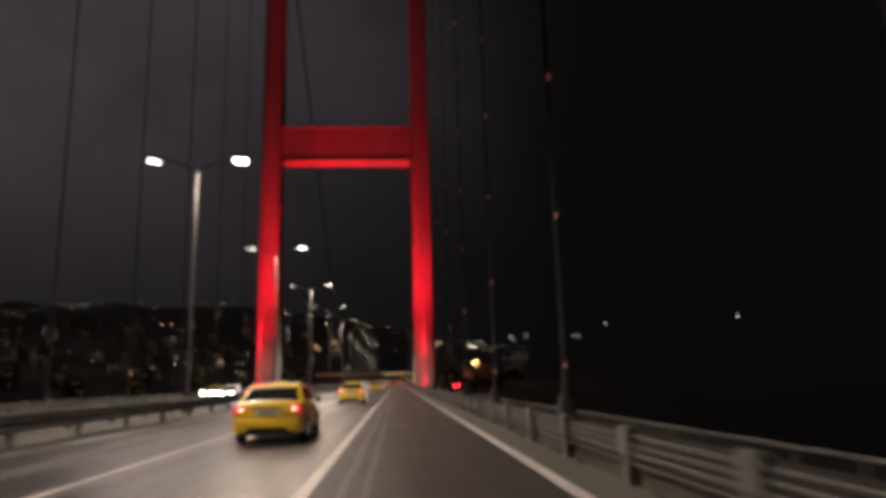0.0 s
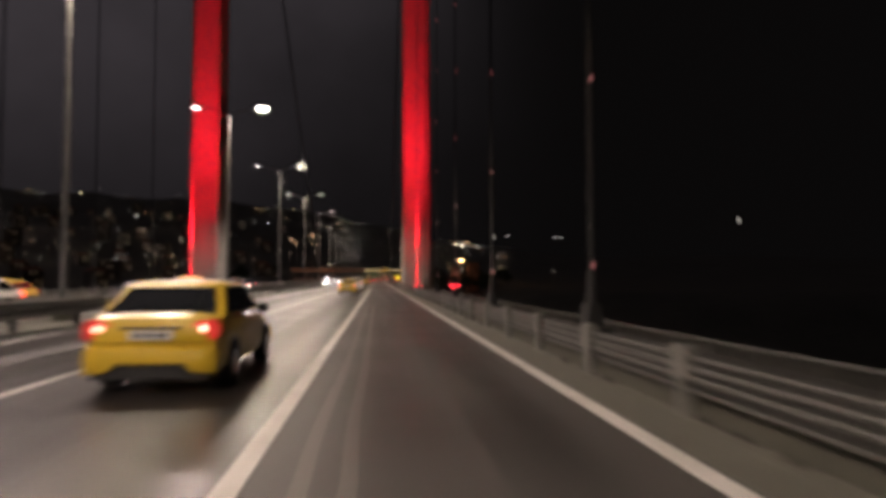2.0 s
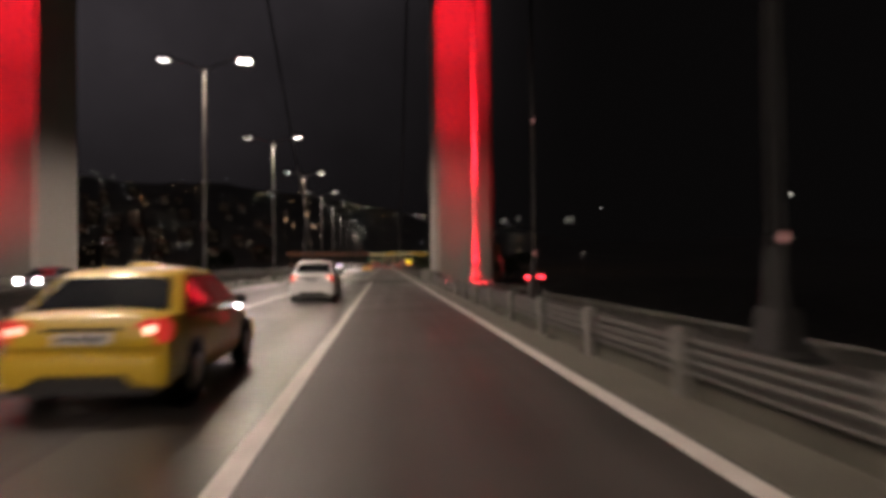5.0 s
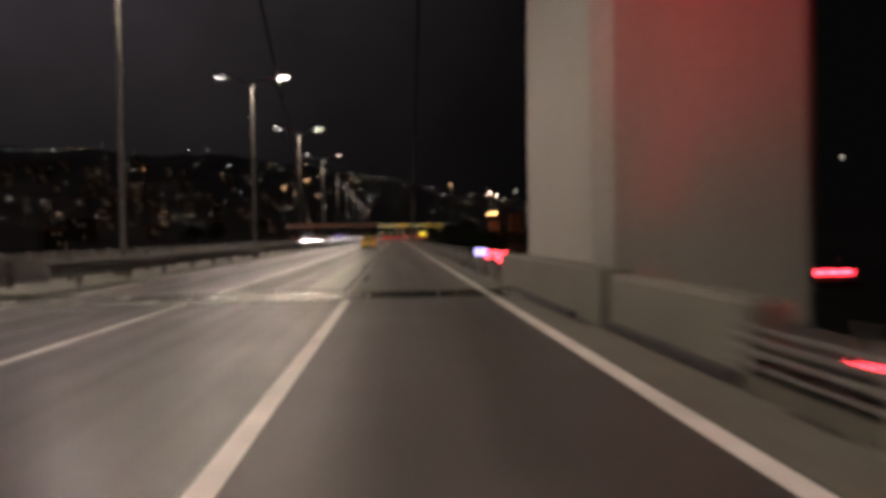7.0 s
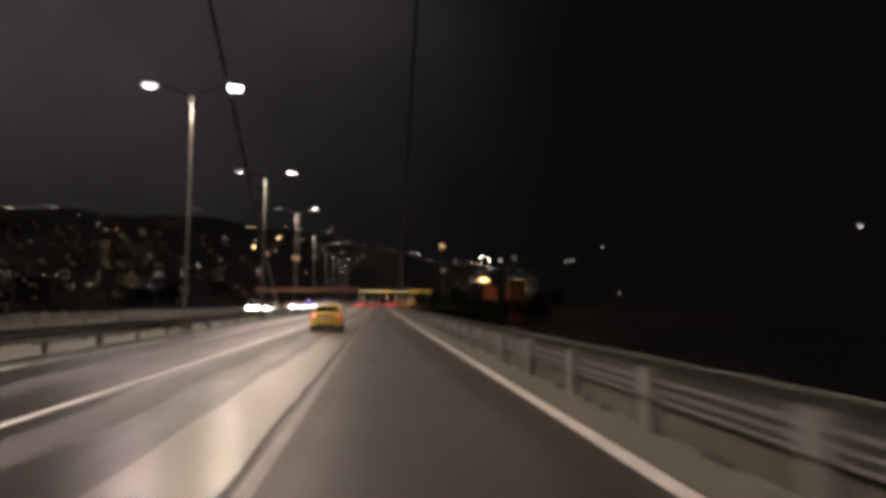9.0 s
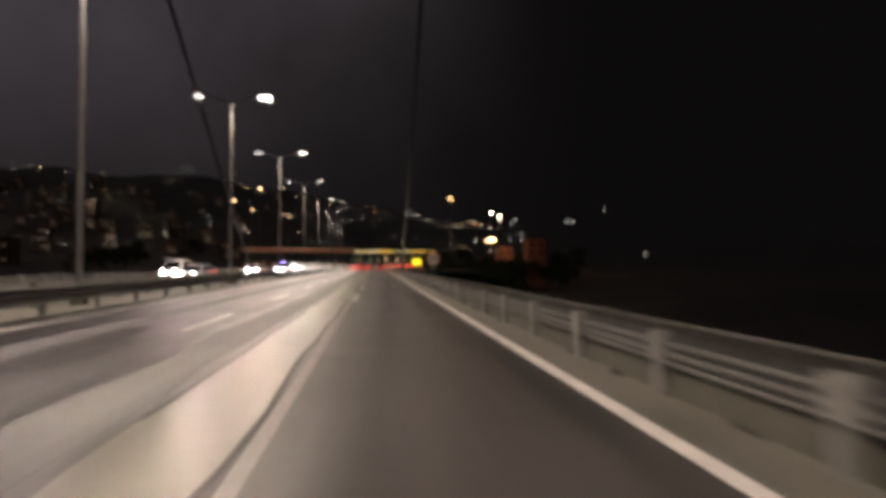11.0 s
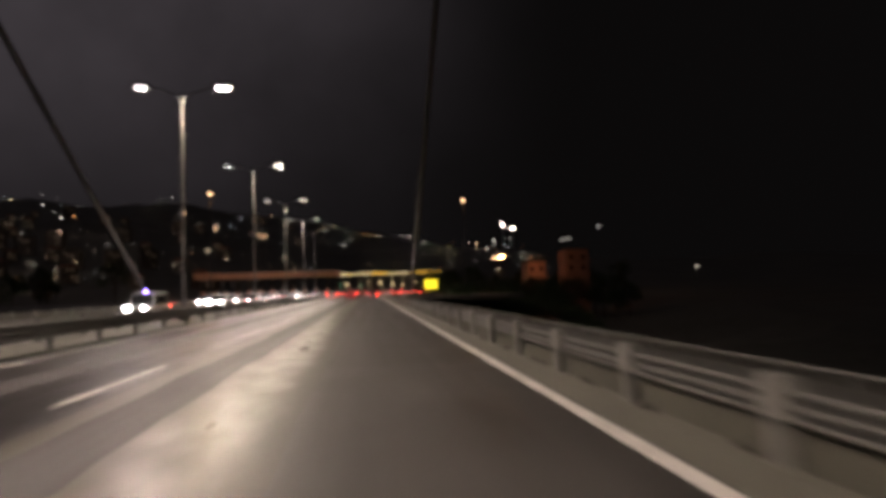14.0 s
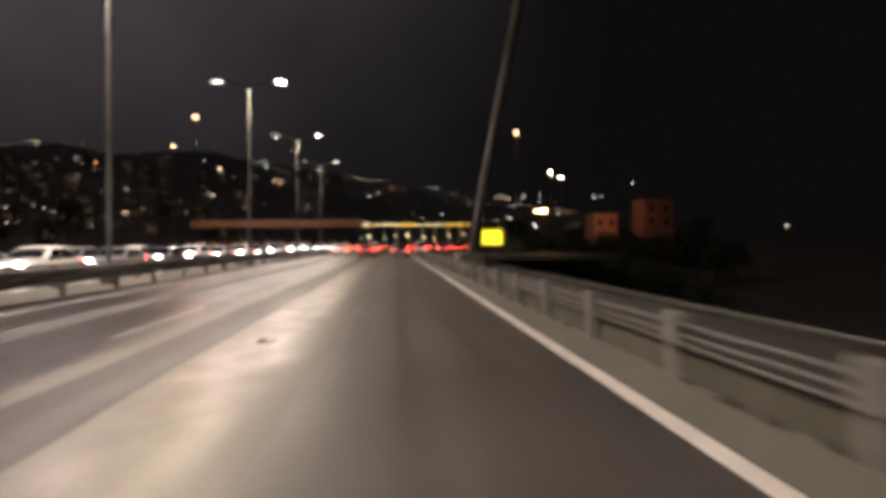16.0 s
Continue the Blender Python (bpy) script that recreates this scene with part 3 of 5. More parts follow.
def guard_rail(s, y0, y1, posts_from, step, label, pipes=((0.30, 0.024), (0.425, 0.030), (0.535, 0.032), (0.645, 0.032))):
    """Steel post-and-rail barrier: boxy posts with wide heads, four pipes."""
    g = thing("guard_rail", label, "guard rail", "roadside guard rails")
    x = mirror_x(2.56, s)
    for z, r in pipes:
        bm = B()
        rod(bm, (x, y0, z), (x, y1, z), r, n=8)
        part("rail", bm, STEEL_PAINT, g, smooth=True)
    leg, head = B(), B()
    box(leg, -0.075, 0.075, -0.10, 0.10, 0.012, 0.42, 0.012)
    box(head, -0.09, 0.08, -0.19, 0.19, 0.40, 0.77, 0.025)
    first = part("post", leg, POST_HEAD, g)
    cap = part("post_head", head, POST_HEAD, first)
    y = posts_from
    first.location = (x, y, 0)
    y += step
    while y < y1:
        p = twin("post", first.data, g, pose(x, y, 0))
        twin("post_head", cap.data, p, Matrix.Identity(4))
        y += step
    return g


for s in (1, -1):
    guard_rail(s, -30, 144.95, 46.95 - 23 * 3.3, 3.3, "grey painted steel guard rail with four pipes and boxy posts")
    guard_rail(s, 159.6, 408, 160.85, 3.25, "grey painted steel guard rail with three pipes and boxy posts", ((0.410, 0.026), (0.515, 0.032), (0.635, 0.032)))


def outer_fence(s, y0, y1, drop=0.0):
    """Footway railing beyond the hangers: top rail, mid rails, posts, fine vertical bars."""
    g = thing("footway_railing", "grey steel footway railing with thin posts and wire infill", "railing", "footway railings")
    x = mirror_x(6.55, s)
    for z, r in ((0.10, 0.045), (-0.30, 0.022), (-0.75, 0.022)):
        bm = B()
        rod(bm, (x, y0, z - drop), (x, y1, z - drop), r, n=8)
        part("top_rail" if r > 0.04 else "mid_rail", bm, STEEL_PAINT, g, smooth=True)
    bm = B()
    box(bm, -0.04, 0.04, -0.06, 0.06, -1.06, 0.07 - drop)
    p = part("post", bm, STEEL_PAINT, g)
    y = y0 + 1.0
    p.location = (x, y, 0)
    while y + 1.85 < y1:
        y += 1.85
        twin("post", p.data, g, pose(x, y, 0))
    verts, faces = [], []
    n = int((y1 - y0) / 0.085)
    for i in range(n):
        yy = y0 + 0.1 + i * 0.085
        for a, b in ((-0.011, 0.011), (0.011, -0.011)):
            verts.append((x + a, yy - 0.011, -1.0))
            verts.append((x + b, yy + 0.011, -1.0))
        verts += [(v[0], v[1], 0.07 - drop) for v in verts[-4:]]
        k = len(verts) - 8
        faces += [(k, k + 1, k + 5, k + 4), (k + 2, k + 3, k + 7, k + 6)]
    me = bpy.data.meshes.new("infill_mesh")
    me.from_pydata(verts, [], faces)
    me.materials.append(STEEL_PAINT)
    fill = new("infill_mesh", me)
    fill.parent = g
    tagged(fill, kind="stuff")


for s in (1, -1):
    outer_fence(s, -30, 148)
    outer_fence(s, 162, 284)
    outer_fence(s, 284, 408, 0.07)


def median():
    """Central reserve: low kerb, two beam barriers on short posts."""
    bm = B()
    box(bm, -12.75, -10.15, Y0, JOINT0 - 0.5, -0.02, 0.05, 0.02)
    box(bm, -12.75, -10.15, JOINT1 + 0.3, 400, -0.02, 0.05, 0.02)
    setting("median_kerb", bm, CONCRETE_DIRTY, "pale concrete kerb of the central reserve", "kerb")
    for x, out in ((-10.32, 1), (-12.58, -1)):
        for y0, y1 in ((Y0, 154), (158.5, 520)):
            g = thing("median_barrier", "dusty dark steel beam barrier on the central reserve", "crash barrier", "central barriers")
            prof = [(0, 0.40), (0.06, 0.43), (0.06, 0.49), (0.02, 0.53), (0.02, 0.57), (0.06, 0.61), (0.06, 0.67), (0.02, 0.71), (0.02, 0.75), (0.06, 0.79), (0.06, 0.86), (0.04, 0.90), (0, 0.91), (-0.03, 0.91), (-0.03, 0.40)]
            bm = B()
            loft(bm, [[(x + out * a, y, z) for a, z in prof] for y in (y0, y1)])
            part("beam", bm, BARRIER_STEEL, g)
            leg = B()
            box(leg, -0.06, 0.06, -0.09, 0.09, 0.02, 0.89, 0.01)
            y = y0 + 2.2
            first = part("post", leg, STEEL_DARK, g)
            first.location = (x - out * 0.09, y, 0)
            while y + 3.9 < y1:
                y += 3.9
                twin("post", first.data, g, pose(x - out * 0.09, y, 0))


median()


# ---------------------------------------------------------------- street lamps
def street_lamp(y, lit=True):
    g = thing("street_lamp", "tall grey double-armed street lamp, lit, on the central reserve", "street lamp", "street lamps along the bridge")
    bm = B()
    rod(bm, (0, 0, 0.55), (0, 0, 13.1), 0.115, 0.065, 12)
    pole = part("pole", bm, STEEL_GREY, g, smooth=True)
    bm = B()
    box(bm, -0.24, 0.24, -0.28, 0.28, 0.04, 0.55, 0.04)
    part("base", bm, CONCRETE_DIRTY, g)
    bm = B()
    rod(bm, (0, 0, 12.95), (0, 0, 13.35), 0.12, 0.10, 12)
    part("collar", bm, STEEL_GREY, g, smooth=True)
    for s in (1, -1):
        bm = B()
        pts = [(0, 0, 13.2), (s * 0.6, 0, 13.55), (s * 1.3, 0, 13.8), (s * 2.0, 0, 13.92)]
        for a, b in zip(pts, pts[1:]):
            rod(bm, a, b, 0.05, 0.045, 8)
        part("arm", bm, STEEL_GREY, g, smooth=True)
        bm = B()
        prof = [(1.80, 0.07, 0.06), (1.98, 0.25, 0.10), (2.5, 0.29, 0.13), (2.82, 0.20, 0.07)]
        loft(bm, [[(s * x, w * math.cos(a), 13.95 + h * math.sin(a)) for a in (2 * math.pi * i / 10 for i in range(10))] for x, w, h in prof])
        head = part("lamp_head", bm, STEEL_GREY, g, smooth=True)
        bm = B()
        loft(bm, [[(s * 2.38 + r * (0.39 if s > 0 else 0.33) * math.cos(a), r * 0.27 * math.sin(a), z) for a in (2 * math.pi * i / 14 for i in range(14))]
                  for r, z in ((1.0, 13.90), (1.0, 13.855), (0.9, 13.85), (0.6, 13.845), (0.3, 13.84))])
        part("lens", bm, LAMP_GLASS_NEAR if s > 0 else LAMP_GLASS, head, "glowing white lamp glass")
        # added rim, its depth set so far lenses hide from the low camera
        bm = B()
        loft(bm, [[(s * 2.38 + r * 0.44 * math.cos(a), r * 0.29 * math.sin(a), z) for a in (2 * math.pi * i / 14 for i in range(14))]
                  for r, z in ((1.0, 13.92), (1.06, 13.805), (1.02, 13.805), (0.97, 13.90))], closed=False)
        part("cutoff_rim", bm, STEEL_GREY, head)
        if lit:
            lamp_of("bulb", "SPOT", LAMP_POWER, LAMP_COLOUR if s > 0 else LAMP_COLOUR_WEST, pose(s * 2.38, 0, 13.52, 0, 0, 0), g, 0.16, 174, 0.6)
    g.location = (CX, y, 0)
    return g


first_lit = street_lamp(LAMP_Y0 - LAMP_STEP)
for k in range(0, 16):
    copy_thing(first_lit, pose(CX, LAMP_Y0 + LAMP_STEP * k, 0))

# ---------------------------------------------------------------- tower
tower = thing("bridge_tower", "tall steel portal tower floodlit red above a grey foot", "bridge tower", at=(CX, 155.2, 0))


def ring_rect(cx, cy, hx, hy, z, ch=0.35):
    pts = [(-hx + ch, -hy), (hx - ch, -hy), (hx, -hy + ch), (hx, hy - ch), (hx - ch, hy), (-hx + ch, hy), (-hx, hy - ch), (-hx, -hy + ch)]
    return [(cx + a, cy + b, z) for a, b in pts]


TOP = 126.0
for s in (1, -1):
    bm = B()
    rings = []
    for z in (-66, 0, 30, 60, 90, TOP):
        u = max(0, z) / TOP
        rings.append(ring_rect(s * (17.02 - 0.12 * u), 0, 2.29 - 0.29 * u, 3.6 - 1.1 * u, z))
    loft(bm, rings)
    leg = part("tower_leg", bm, TOWER_PAINT, tower, "hollow steel leg in pale grey paint")
    for k in range(1, 16):
        z = 7.7 * k
        u = z / TOP
        bm = B()
        hx, hy = 2.29 - 0.29 * u + 0.012, 3.6 - 1.1 * u + 0.012
        loft(bm, [ring_rect(s * (17.02 - 0.12 * u), 0, hx, hy, zz, 0.36) for zz in (z, z + 0.10)])
        part("plate_seam", bm, TOWER_PAINT, leg)
    bm = B()
    loft(bm, [ring_rect(s * 17.02, 0, 2.4, 3.7, z, 0.4) for z in (-1.6, -1.06)])
    part("leg_footing", bm, CONCRETE, tower)
    bm = B()
    loft(bm, [ring_rect(s * 16.9, 0, a, b, z, 0.3) for a, b, z in ((2.2, 2.8, TOP), (1.9, 3.2, TOP + 1.2), (1.2, 2.4, TOP + 3.2))])
    part("cable_saddle", bm, TOWER_PAINT, tower)
for za, zb in ((51.8, 59.8), (108, 119)):
    bm = B()
    w = 14.95
    box(bm, -w, w, -2.2, 2.2, za, zb, 0.15)
    beam = part("cross_beam", bm, TOWER_PAINT, tower, "deep steel cross beam between the legs")
    bm = B()
    box(bm, -w, w, -2.45, 2.45, za - 0.12, za + 0.25)
    part("beam_flange", bm, TOWER_PAINT, beam)
    bm = B()
    box(bm, -w, w, -2.45, 2.45, zb - 0.2, zb + 0.12)
    part("beam_flange", bm, TOWER_PAINT, beam)

# ---------------------------------------------------------------- main cables, hangers
HX = 16.48
BASE_Y = 369.0
HANGER_X = 16.68


def cable_height(y):
    if y > 155.2:
        return 0.6 + (TOP + 2.0 - 0.6) * (BASE_Y - y) / (BASE_Y - 155.2)
    u = (155.2 - y) / 537.0
    return TOP + 2.0 - 4 * 92.0 * u * (1 - u)


for s in (1, -1):
    g = thing("main_cable", "thick grey main cable slanting down from the tower top", "bridge cable", "main cables")
    bm = B()
    ys = [BASE_Y + 1.5, 330, 290, 250, 210, 180, 155.2, 120, 80, 40, 0, -60]
    pts = [(CX + s * HX, y, cable_height(y)) for y in ys]
    n = 14
    rings = []
    for i, p in enumerate(pts):
        a, b = Vector(pts[max(0, i - 1)]), Vector(pts[min(len(pts) - 1, i + 1)])
        q = (b - a).to_track_quat("Z", "Y")
        rings.append([Vector(p) + q @ Vector((0.26 * math.cos(t), 0.26 * math.sin(t), 0)) for t in (2 * math.pi * j / n for j in range(n))])
    loft(bm, rings)
    part("cable", bm, MAIN_CABLE, g, smooth=True)
    bm = B()
    box(bm, CX + s * HX - 0.9, CX + s * HX + 0.9, BASE_Y - 1.0, BASE_Y + 4.0, -0.1, 0.9, 0.06)
    part("anchor_block", bm, CONCRETE, g)
    for k in range(9):
        y = BASE_Y - 8 - 22 * k
        c = Vector((CX + s * HX, y, cable_height(y)))
        d = Vector((0, -1, (TOP + 1.4) / (BASE_Y - 155.2))).normalized()
        bm = B()
        rod(bm, c - d * 0.25, c + d * 0.25, 0.31, n=14)
        part("cable_band", bm, MAIN_CABLE, g, smooth=True)


def hanger(s, y):
    top = cable_height(y)
    HX = HANGER_X
    g = thing("hanger", "pair of pale vertical hanger ropes with small red lamps", "bridge hanger", "hangers", at=(CX + s * HX, y, 0))
    for dy in (-0.14, 0.14):
        bm = B()
        rod(bm, (0, dy, 1.5), (0, dy, top), 0.037, n=8)
        part("rope", bm, CABLE_PAINT, g, smooth=True)
        bm = B()
        rod(bm, (0, dy, 0.75), (0, dy, 1.7), 0.12, 0.075, 10)
        part("socket", bm, CABLE_PAINT, g, smooth=True)
    bm = B()
    loft(bm, [ring_rect(0, 0, a, b, z, 0.06) for a, b, z in ((0.42, 0.62, 0.0), (0.40, 0.6, 0.10), (0.24, 0.42, 0.16), (0.18, 0.36, 0.78))])
    part("hanger_plate", bm, CABLE_PAINT, g)
    z = 1.75
    while s > 0 and z < min(top, 60):
        bm = B()
        box(bm, -0.03, 0.03, -0.22, -0.18, z, z + 0.16, 0.008)
        part("node_lamp", bm, RED_NODE, g, "small red marker lamp")
        z += 5.25
    return g


for s in (1, -1):
    for k in range(-1, 7):
        hanger(s, 24.9 + 16.82 * k)


def end_hanger(s, y):
    """The stout last tie beside the tower: four ropes on a tall pedestal with a wide slab."""
    top = cable_height(y)
    g = thing("end_hanger", "stout bundle of four ropes on a pedestal, floodlit red", "bridge hanger", "hangers", at=(CX + s * HANGER_X, y, 0))
    for dx in (-0.10, 0.10):
        for dy in (-0.10, 0.10):
            bm = B()
            rod(bm, (dx, dy, 1.1), (dx, dy, top), 0.068, n=10)
            part("rope", bm, TIE_PAINT, g, smooth=True)
    bm = B()
    box(bm, -0.34, 0.34, -0.42, 0.42, 0.0, 0.52, 0.03)
    part("pedestal", bm, CONCRETE, g)
    bm = B()
    box(bm, -0.62, 0.58, -0.55, 0.55, 0.52, 0.62, 0.02)
    part("slab", bm, TIE_PAINT, g)
    bm = B()
    loft(bm, [ring_rect(0, 0, a, b, z, 0.05) for a, b, z in ((0.28, 0.30, 0.62), (0.25, 0.27, 0.95), (0.20, 0.22, 1.18))])
    part("socket_block", bm, TIE_PAINT, g)
    for z in (6.0, 12.0, 18.0):
        bm = B()
        loft(bm, [ring_rect(0, 0, 0.185, 0.185, zz, 0.04) for zz in (z, z + 0.12)])
        part("clamp", bm, TIE_PAINT, g)
    return g


for s in (1, -1):
    end_hanger(s, 143.3)


# ---------------------------------------------------------------- floodlights
def flood_bank(x, y, z, face, led, count, label, tiers=2):
    """A row of boxy projectors in two tiers on a low frame; face: +1 looks ahead along the bridge, -1 back."""
    g = thing("floodlight_bank", label, "floodlight", "tower floodlights", at=(x, y, z))
    bm = B()
    box(bm, -0.13 * count, 0.13 * count, -0.06, 0.06, 0.0, 0.06)
    for dx in (-0.11 * count, 0.11 * count):
        box(bm, dx - 0.03, dx + 0.03, -0.05, 0.05, 0.0, 0.7)
    part("frame", bm, STEEL_DARK, g)
    for i in range(count):
        for j in range(tiers):
            cx, cz = (i - (count - 1) / 2) * 0.42, 0.20 + 0.26 * j
            bm = B()
            box(bm, cx - 0.18, cx + 0.18, -0.10, 0.10, cz - 0.10, cz + 0.12, 0.02)
            h = part("housing", bm, STEEL_DARK, g)
            bm = B()
            if face > 0 and j == tiers - 1:
                box(bm, cx - 0.16, cx + 0.16, -0.07, 0.09, cz + 0.118, cz + 0.13)
            else:
                box(bm, cx - 0.16, cx + 0.16, face * 0.104 - 0.008, face * 0.104 + 0.008, cz - 0.06, cz + 0.06)
            part("lens", bm, led, h, "glowing floodlight glass")
    return g


for s in (1, -1):
    for y, face, led, n in ((172.6, -1, RED_LED, 3), (177.4, -1, RED_LED, 3), (184.5, -1, BLUE_LED, 2), (139.2, 1, RED_LED, 2)):
        flood_bank(CX + s * 16.6, y, -0.0, face, led, n, "bank of lit coloured projectors aimed at the tower leg", tiers=1 if face > 0 else 2)
    flood_bank(CX + s * 15.1, 144.3, 0.0, 1, RED_LED, 2, "pair of lit red projectors aimed up the tower leg", tiers=1)
    flood_bank(CX + s * 24.0, 158.8, 0.0, -1, RED_LED, 4, "row of lit red projectors on a steel outrigger beside the tower", tiers=1)
    bm = B()
    box(bm, CX + s * 21.9 - 3.3, CX + s * 21.9 + 3.3, 158.65, 158.95, -0.30, -0.004, 0.02)
    setting("outrigger_" + ("east" if s > 0 else "west"), bm, STEEL_DARK, "dark steel outrigger beam beside the tower leg", "beam")
    # the beams of the banks
    for x_lamp, y_lamp, x_aim in ((15.1, 144.8, 16.4), (17.5, 139.6, 17.4)):
        lamp_of("flood_beam", "SPOT", FLOOD_POWER * 0.021, FLOOD_COLOUR, look((CX + s * x_lamp, y_lamp, 0.75), (CX + s * x_aim, 151.6, 16.5), 0), size=0.6, angle=108, blend=1.0)
    lamp_of("flood_beam", "SPOT", FLOOD_POWER * 0.42, FLOOD_COLOUR, look((CX + s * 15.1, 144.8, 0.9), (CX + s * 17.0, 151.6, 27), 0), size=0.5, angle=44, blend=1.0)
    lamp_of("flood_beam", "SPOT", FLOOD_POWER * 2.0, FLOOD_COLOUR, look((CX + s * 15.4, 139.3, 0.75), (CX + s * 14.4, 152.6, 56), 0), size=0.25, angle=54, blend=0.9)
    lamp_of("flood_beam", "SPOT", FLOOD_POWER * 0.5, FLOOD_COLOUR, look((CX + s * 16.6, 172.4, 0.75), (CX + s * 17, 158.9, 30), 0), size=0.25, angle=60, blend=0.7)
    lamp_of("hanger_flood", "SPOT", 9000, FLOOD_COLOUR, look((CX + s * HANGER_X - 0.30, 141.5, 0.45), (CX + s * HANGER_X, 143.2, 3.6), 0), size=0.08, angle=72, blend=0.6)
    lamp_of("hanger_flood", "SPOT", 900, FLOOD_COLOUR, look((CX + s * HANGER_X - 0.30, 141.5, 0.45), (CX + s * HANGER_X, 143.2, 0.55), 0), size=0.08, angle=42, blend=0.6)


# a bent post on the footway in front of the tower
post = thing("bent_post", "slim grey steel post with a bent head on the footway", "post", at=(6.95, 143.0, -1.04))
bm = B()
rod(bm, (0, 0, 0), (0, 0, 2.7), 0.05, 0.045, 10)
shaft = part("shaft", bm, STEEL_GREY, post, smooth=True)
bm = B()
for p0, p1 in (((0, 0, 2.68), (-0.05, 0, 2.85)), ((-0.05, 0, 2.85), (-0.18, 0, 2.93)), ((-0.18, 0, 2.93), (-0.34, 0, 2.92))):
    rod(bm, p0, p1, 0.045, n=10)
part("bend", bm, STEEL_GREY, shaft, smooth=True)
bm = B()
box(bm, -0.14, 0.14, -0.14, 0.14, 0.0, 0.03, 0.005)
part("base_plate", bm, STEEL_DARK, post)

# ---------------------------------------------------------------- dirt along the kerb
verts, faces = [], []
rd = random.Random(5)
for k in range(260):
    y = rd.uniform(-20, 400)
    if 148 < y < 160:
        continue
    n, lx, ly = 9, rd.uniform(0.03, 0.09), rd.uniform(0.10, 0.55)
    i = len(verts)
    x = 2.60 - lx * 0.5
    verts.append((x, y, rd.uniform(0.07, 0.11)))
    for j in range(n):
        a = 2 * math.pi * j / n
        verts.append((x + lx * math.cos(a) * rd.uniform(0.7, 1.2), y + ly * math.sin(a) * rd.uniform(0.7, 1.2), 0.02))
    faces += [(i, i + 1 + j, i + 1 + (j + 1) % n) for j in range(n)]
me = bpy.data.meshes.new("kerb_dirt")
me.from_pydata(verts, [], faces)
me.materials.append(KERB_DIRT)
tagged(new("kerb_dirt", me), "small heaps of dark dirt swept against the kerb", "dirt", kind="stuff")


# ---------------------------------------------------------------- vehicles
def car(name, paint, label, category="car", tall=1.0, length=1.0, van=False, taxi=False, near=False, lights="both", group="cars on the bridge", beacon=False):
    g = thing(name, label, category, group)
    L, H = length, tall
    body = B()
    st = [(-2.2, .70, .44, .84), (-2.15, .80, .32, .98), (-2.02, .85, .26, 1.035), (-1.5, .87, .2, 1.03), (-0.8, .875, .19, .98), (0.4, .875, .19, .96),
          (1.1, .87, .2, .94), (1.6, .85, .22, .86), (2.0, .79, .25, .76), (2.17, .66, .30, .62)]
    rings = []
    for y, w, zb, zt in st:
        zt *= H
        half = [(w * 0.80, zb), (w * 0.95, zb + 0.08), (w, zb + 0.22), (w, (zb + zt) * 0.5), (w * 0.98, zt - 0.16), (w * 0.93, zt - 0.07), (w * 0.80, zt - 0.02), (w * 0.4, zt)]
        rings.append([(x, y * L, z) for x, z in half] + [(-x, y * L, z) for x, z in half[::-1]])
    loft(body, rings)
    part("body", body, paint, g, smooth=True)
    if van:
        lo, mid, hi = (-2.1, 1.45, .84, .92 * H), (-2.02, 0.75, .74, 1.62 * H), (-1.9, 0.6, .64, 1.70 * H)
    else:
        lo, mid, hi = (-1.86, 1.06, .84, .97 * H), (-1.22, 0.26, .675, 1.36 * H), (-1.02, 0.06, .56, 1.445 * H)
    cab = B()

    def ringy(r):
        y0, y1, w, z = r
        c = 0.10
        return [(w - c, y0 * L, z), (w, (y0 + c) * L, z), (w, (y1 - c) * L, z), (w - c, y1 * L, z), (-w + c, y1 * L, z), (-w, (y1 - c) * L, z), (-w, (y0 + c) * L, z), (-w + c, y0 * L, z)]

    crown = (hi[0] + 0.22, hi[1] - 0.2, hi[2] - 0.16, hi[3] + 0.03)
    shoulder = tuple(a_ * 0.45 + b_ * 0.55 + c_ for a_, b_, c_ in zip(mid, hi, (-0.03, 0.03, 0.02, 0.012)))
    loft(cab, [ringy(lo), ringy(mid), ringy(shoulder), ringy(hi), ringy(crown)])
    cabin = part("cabin", cab, paint, g, smooth=True)

    def mixp(r0, r1, u):
        return tuple(a + (b - a) * u for a, b in zip(r0, r1))

    a, b = mixp(lo, mid, 0.08), mixp(lo, mid, 0.97)
    for nm, idx in (("rear_window", 0), ("windscreen", 1)):
        bm = B()
        ya, yb = a[idx] * L, b[idx] * L
        o = -0.006 if idx == 0 else 0.006
        wa, wb = a[2] - 0.105, b[2] - 0.10
        slab(bm, ((-wa, ya + o, a[3]), (wa, ya + o, a[3]), (wb, yb + o, b[3]), (-wb, yb + o, b[3])), 0.02)
        part(nm, bm, GLASS_CAR, cabin, "dark glass")
    for s in (1, -1):
        n_win = 3 if van else 2
        for k in range(n_win):
            u0, u1 = k / n_win + 0.02, (k + 1) / n_win - 0.02
            bm = B()
            lo_y = lambda u: (a[0] + 0.22 + (a[1] - a[0] - 0.44) * u) * L
            hi_y = lambda u: (b[0] + 0.14 + (b[1] - b[0] - 0.26) * u) * L
            slab(bm, ((s * (a[2] + 0.004), lo_y(u0), a[3]), (s * (a[2] + 0.004), lo_y(u1), a[3]), (s * (b[2] + 0.004), hi_y(u1), b[3]), (s * (b[2] + 0.004), hi_y(u0), b[3])), 0.02)
            part("side_window", bm, GLASS_CAR, cabin, "dark glass")
        bm = B()
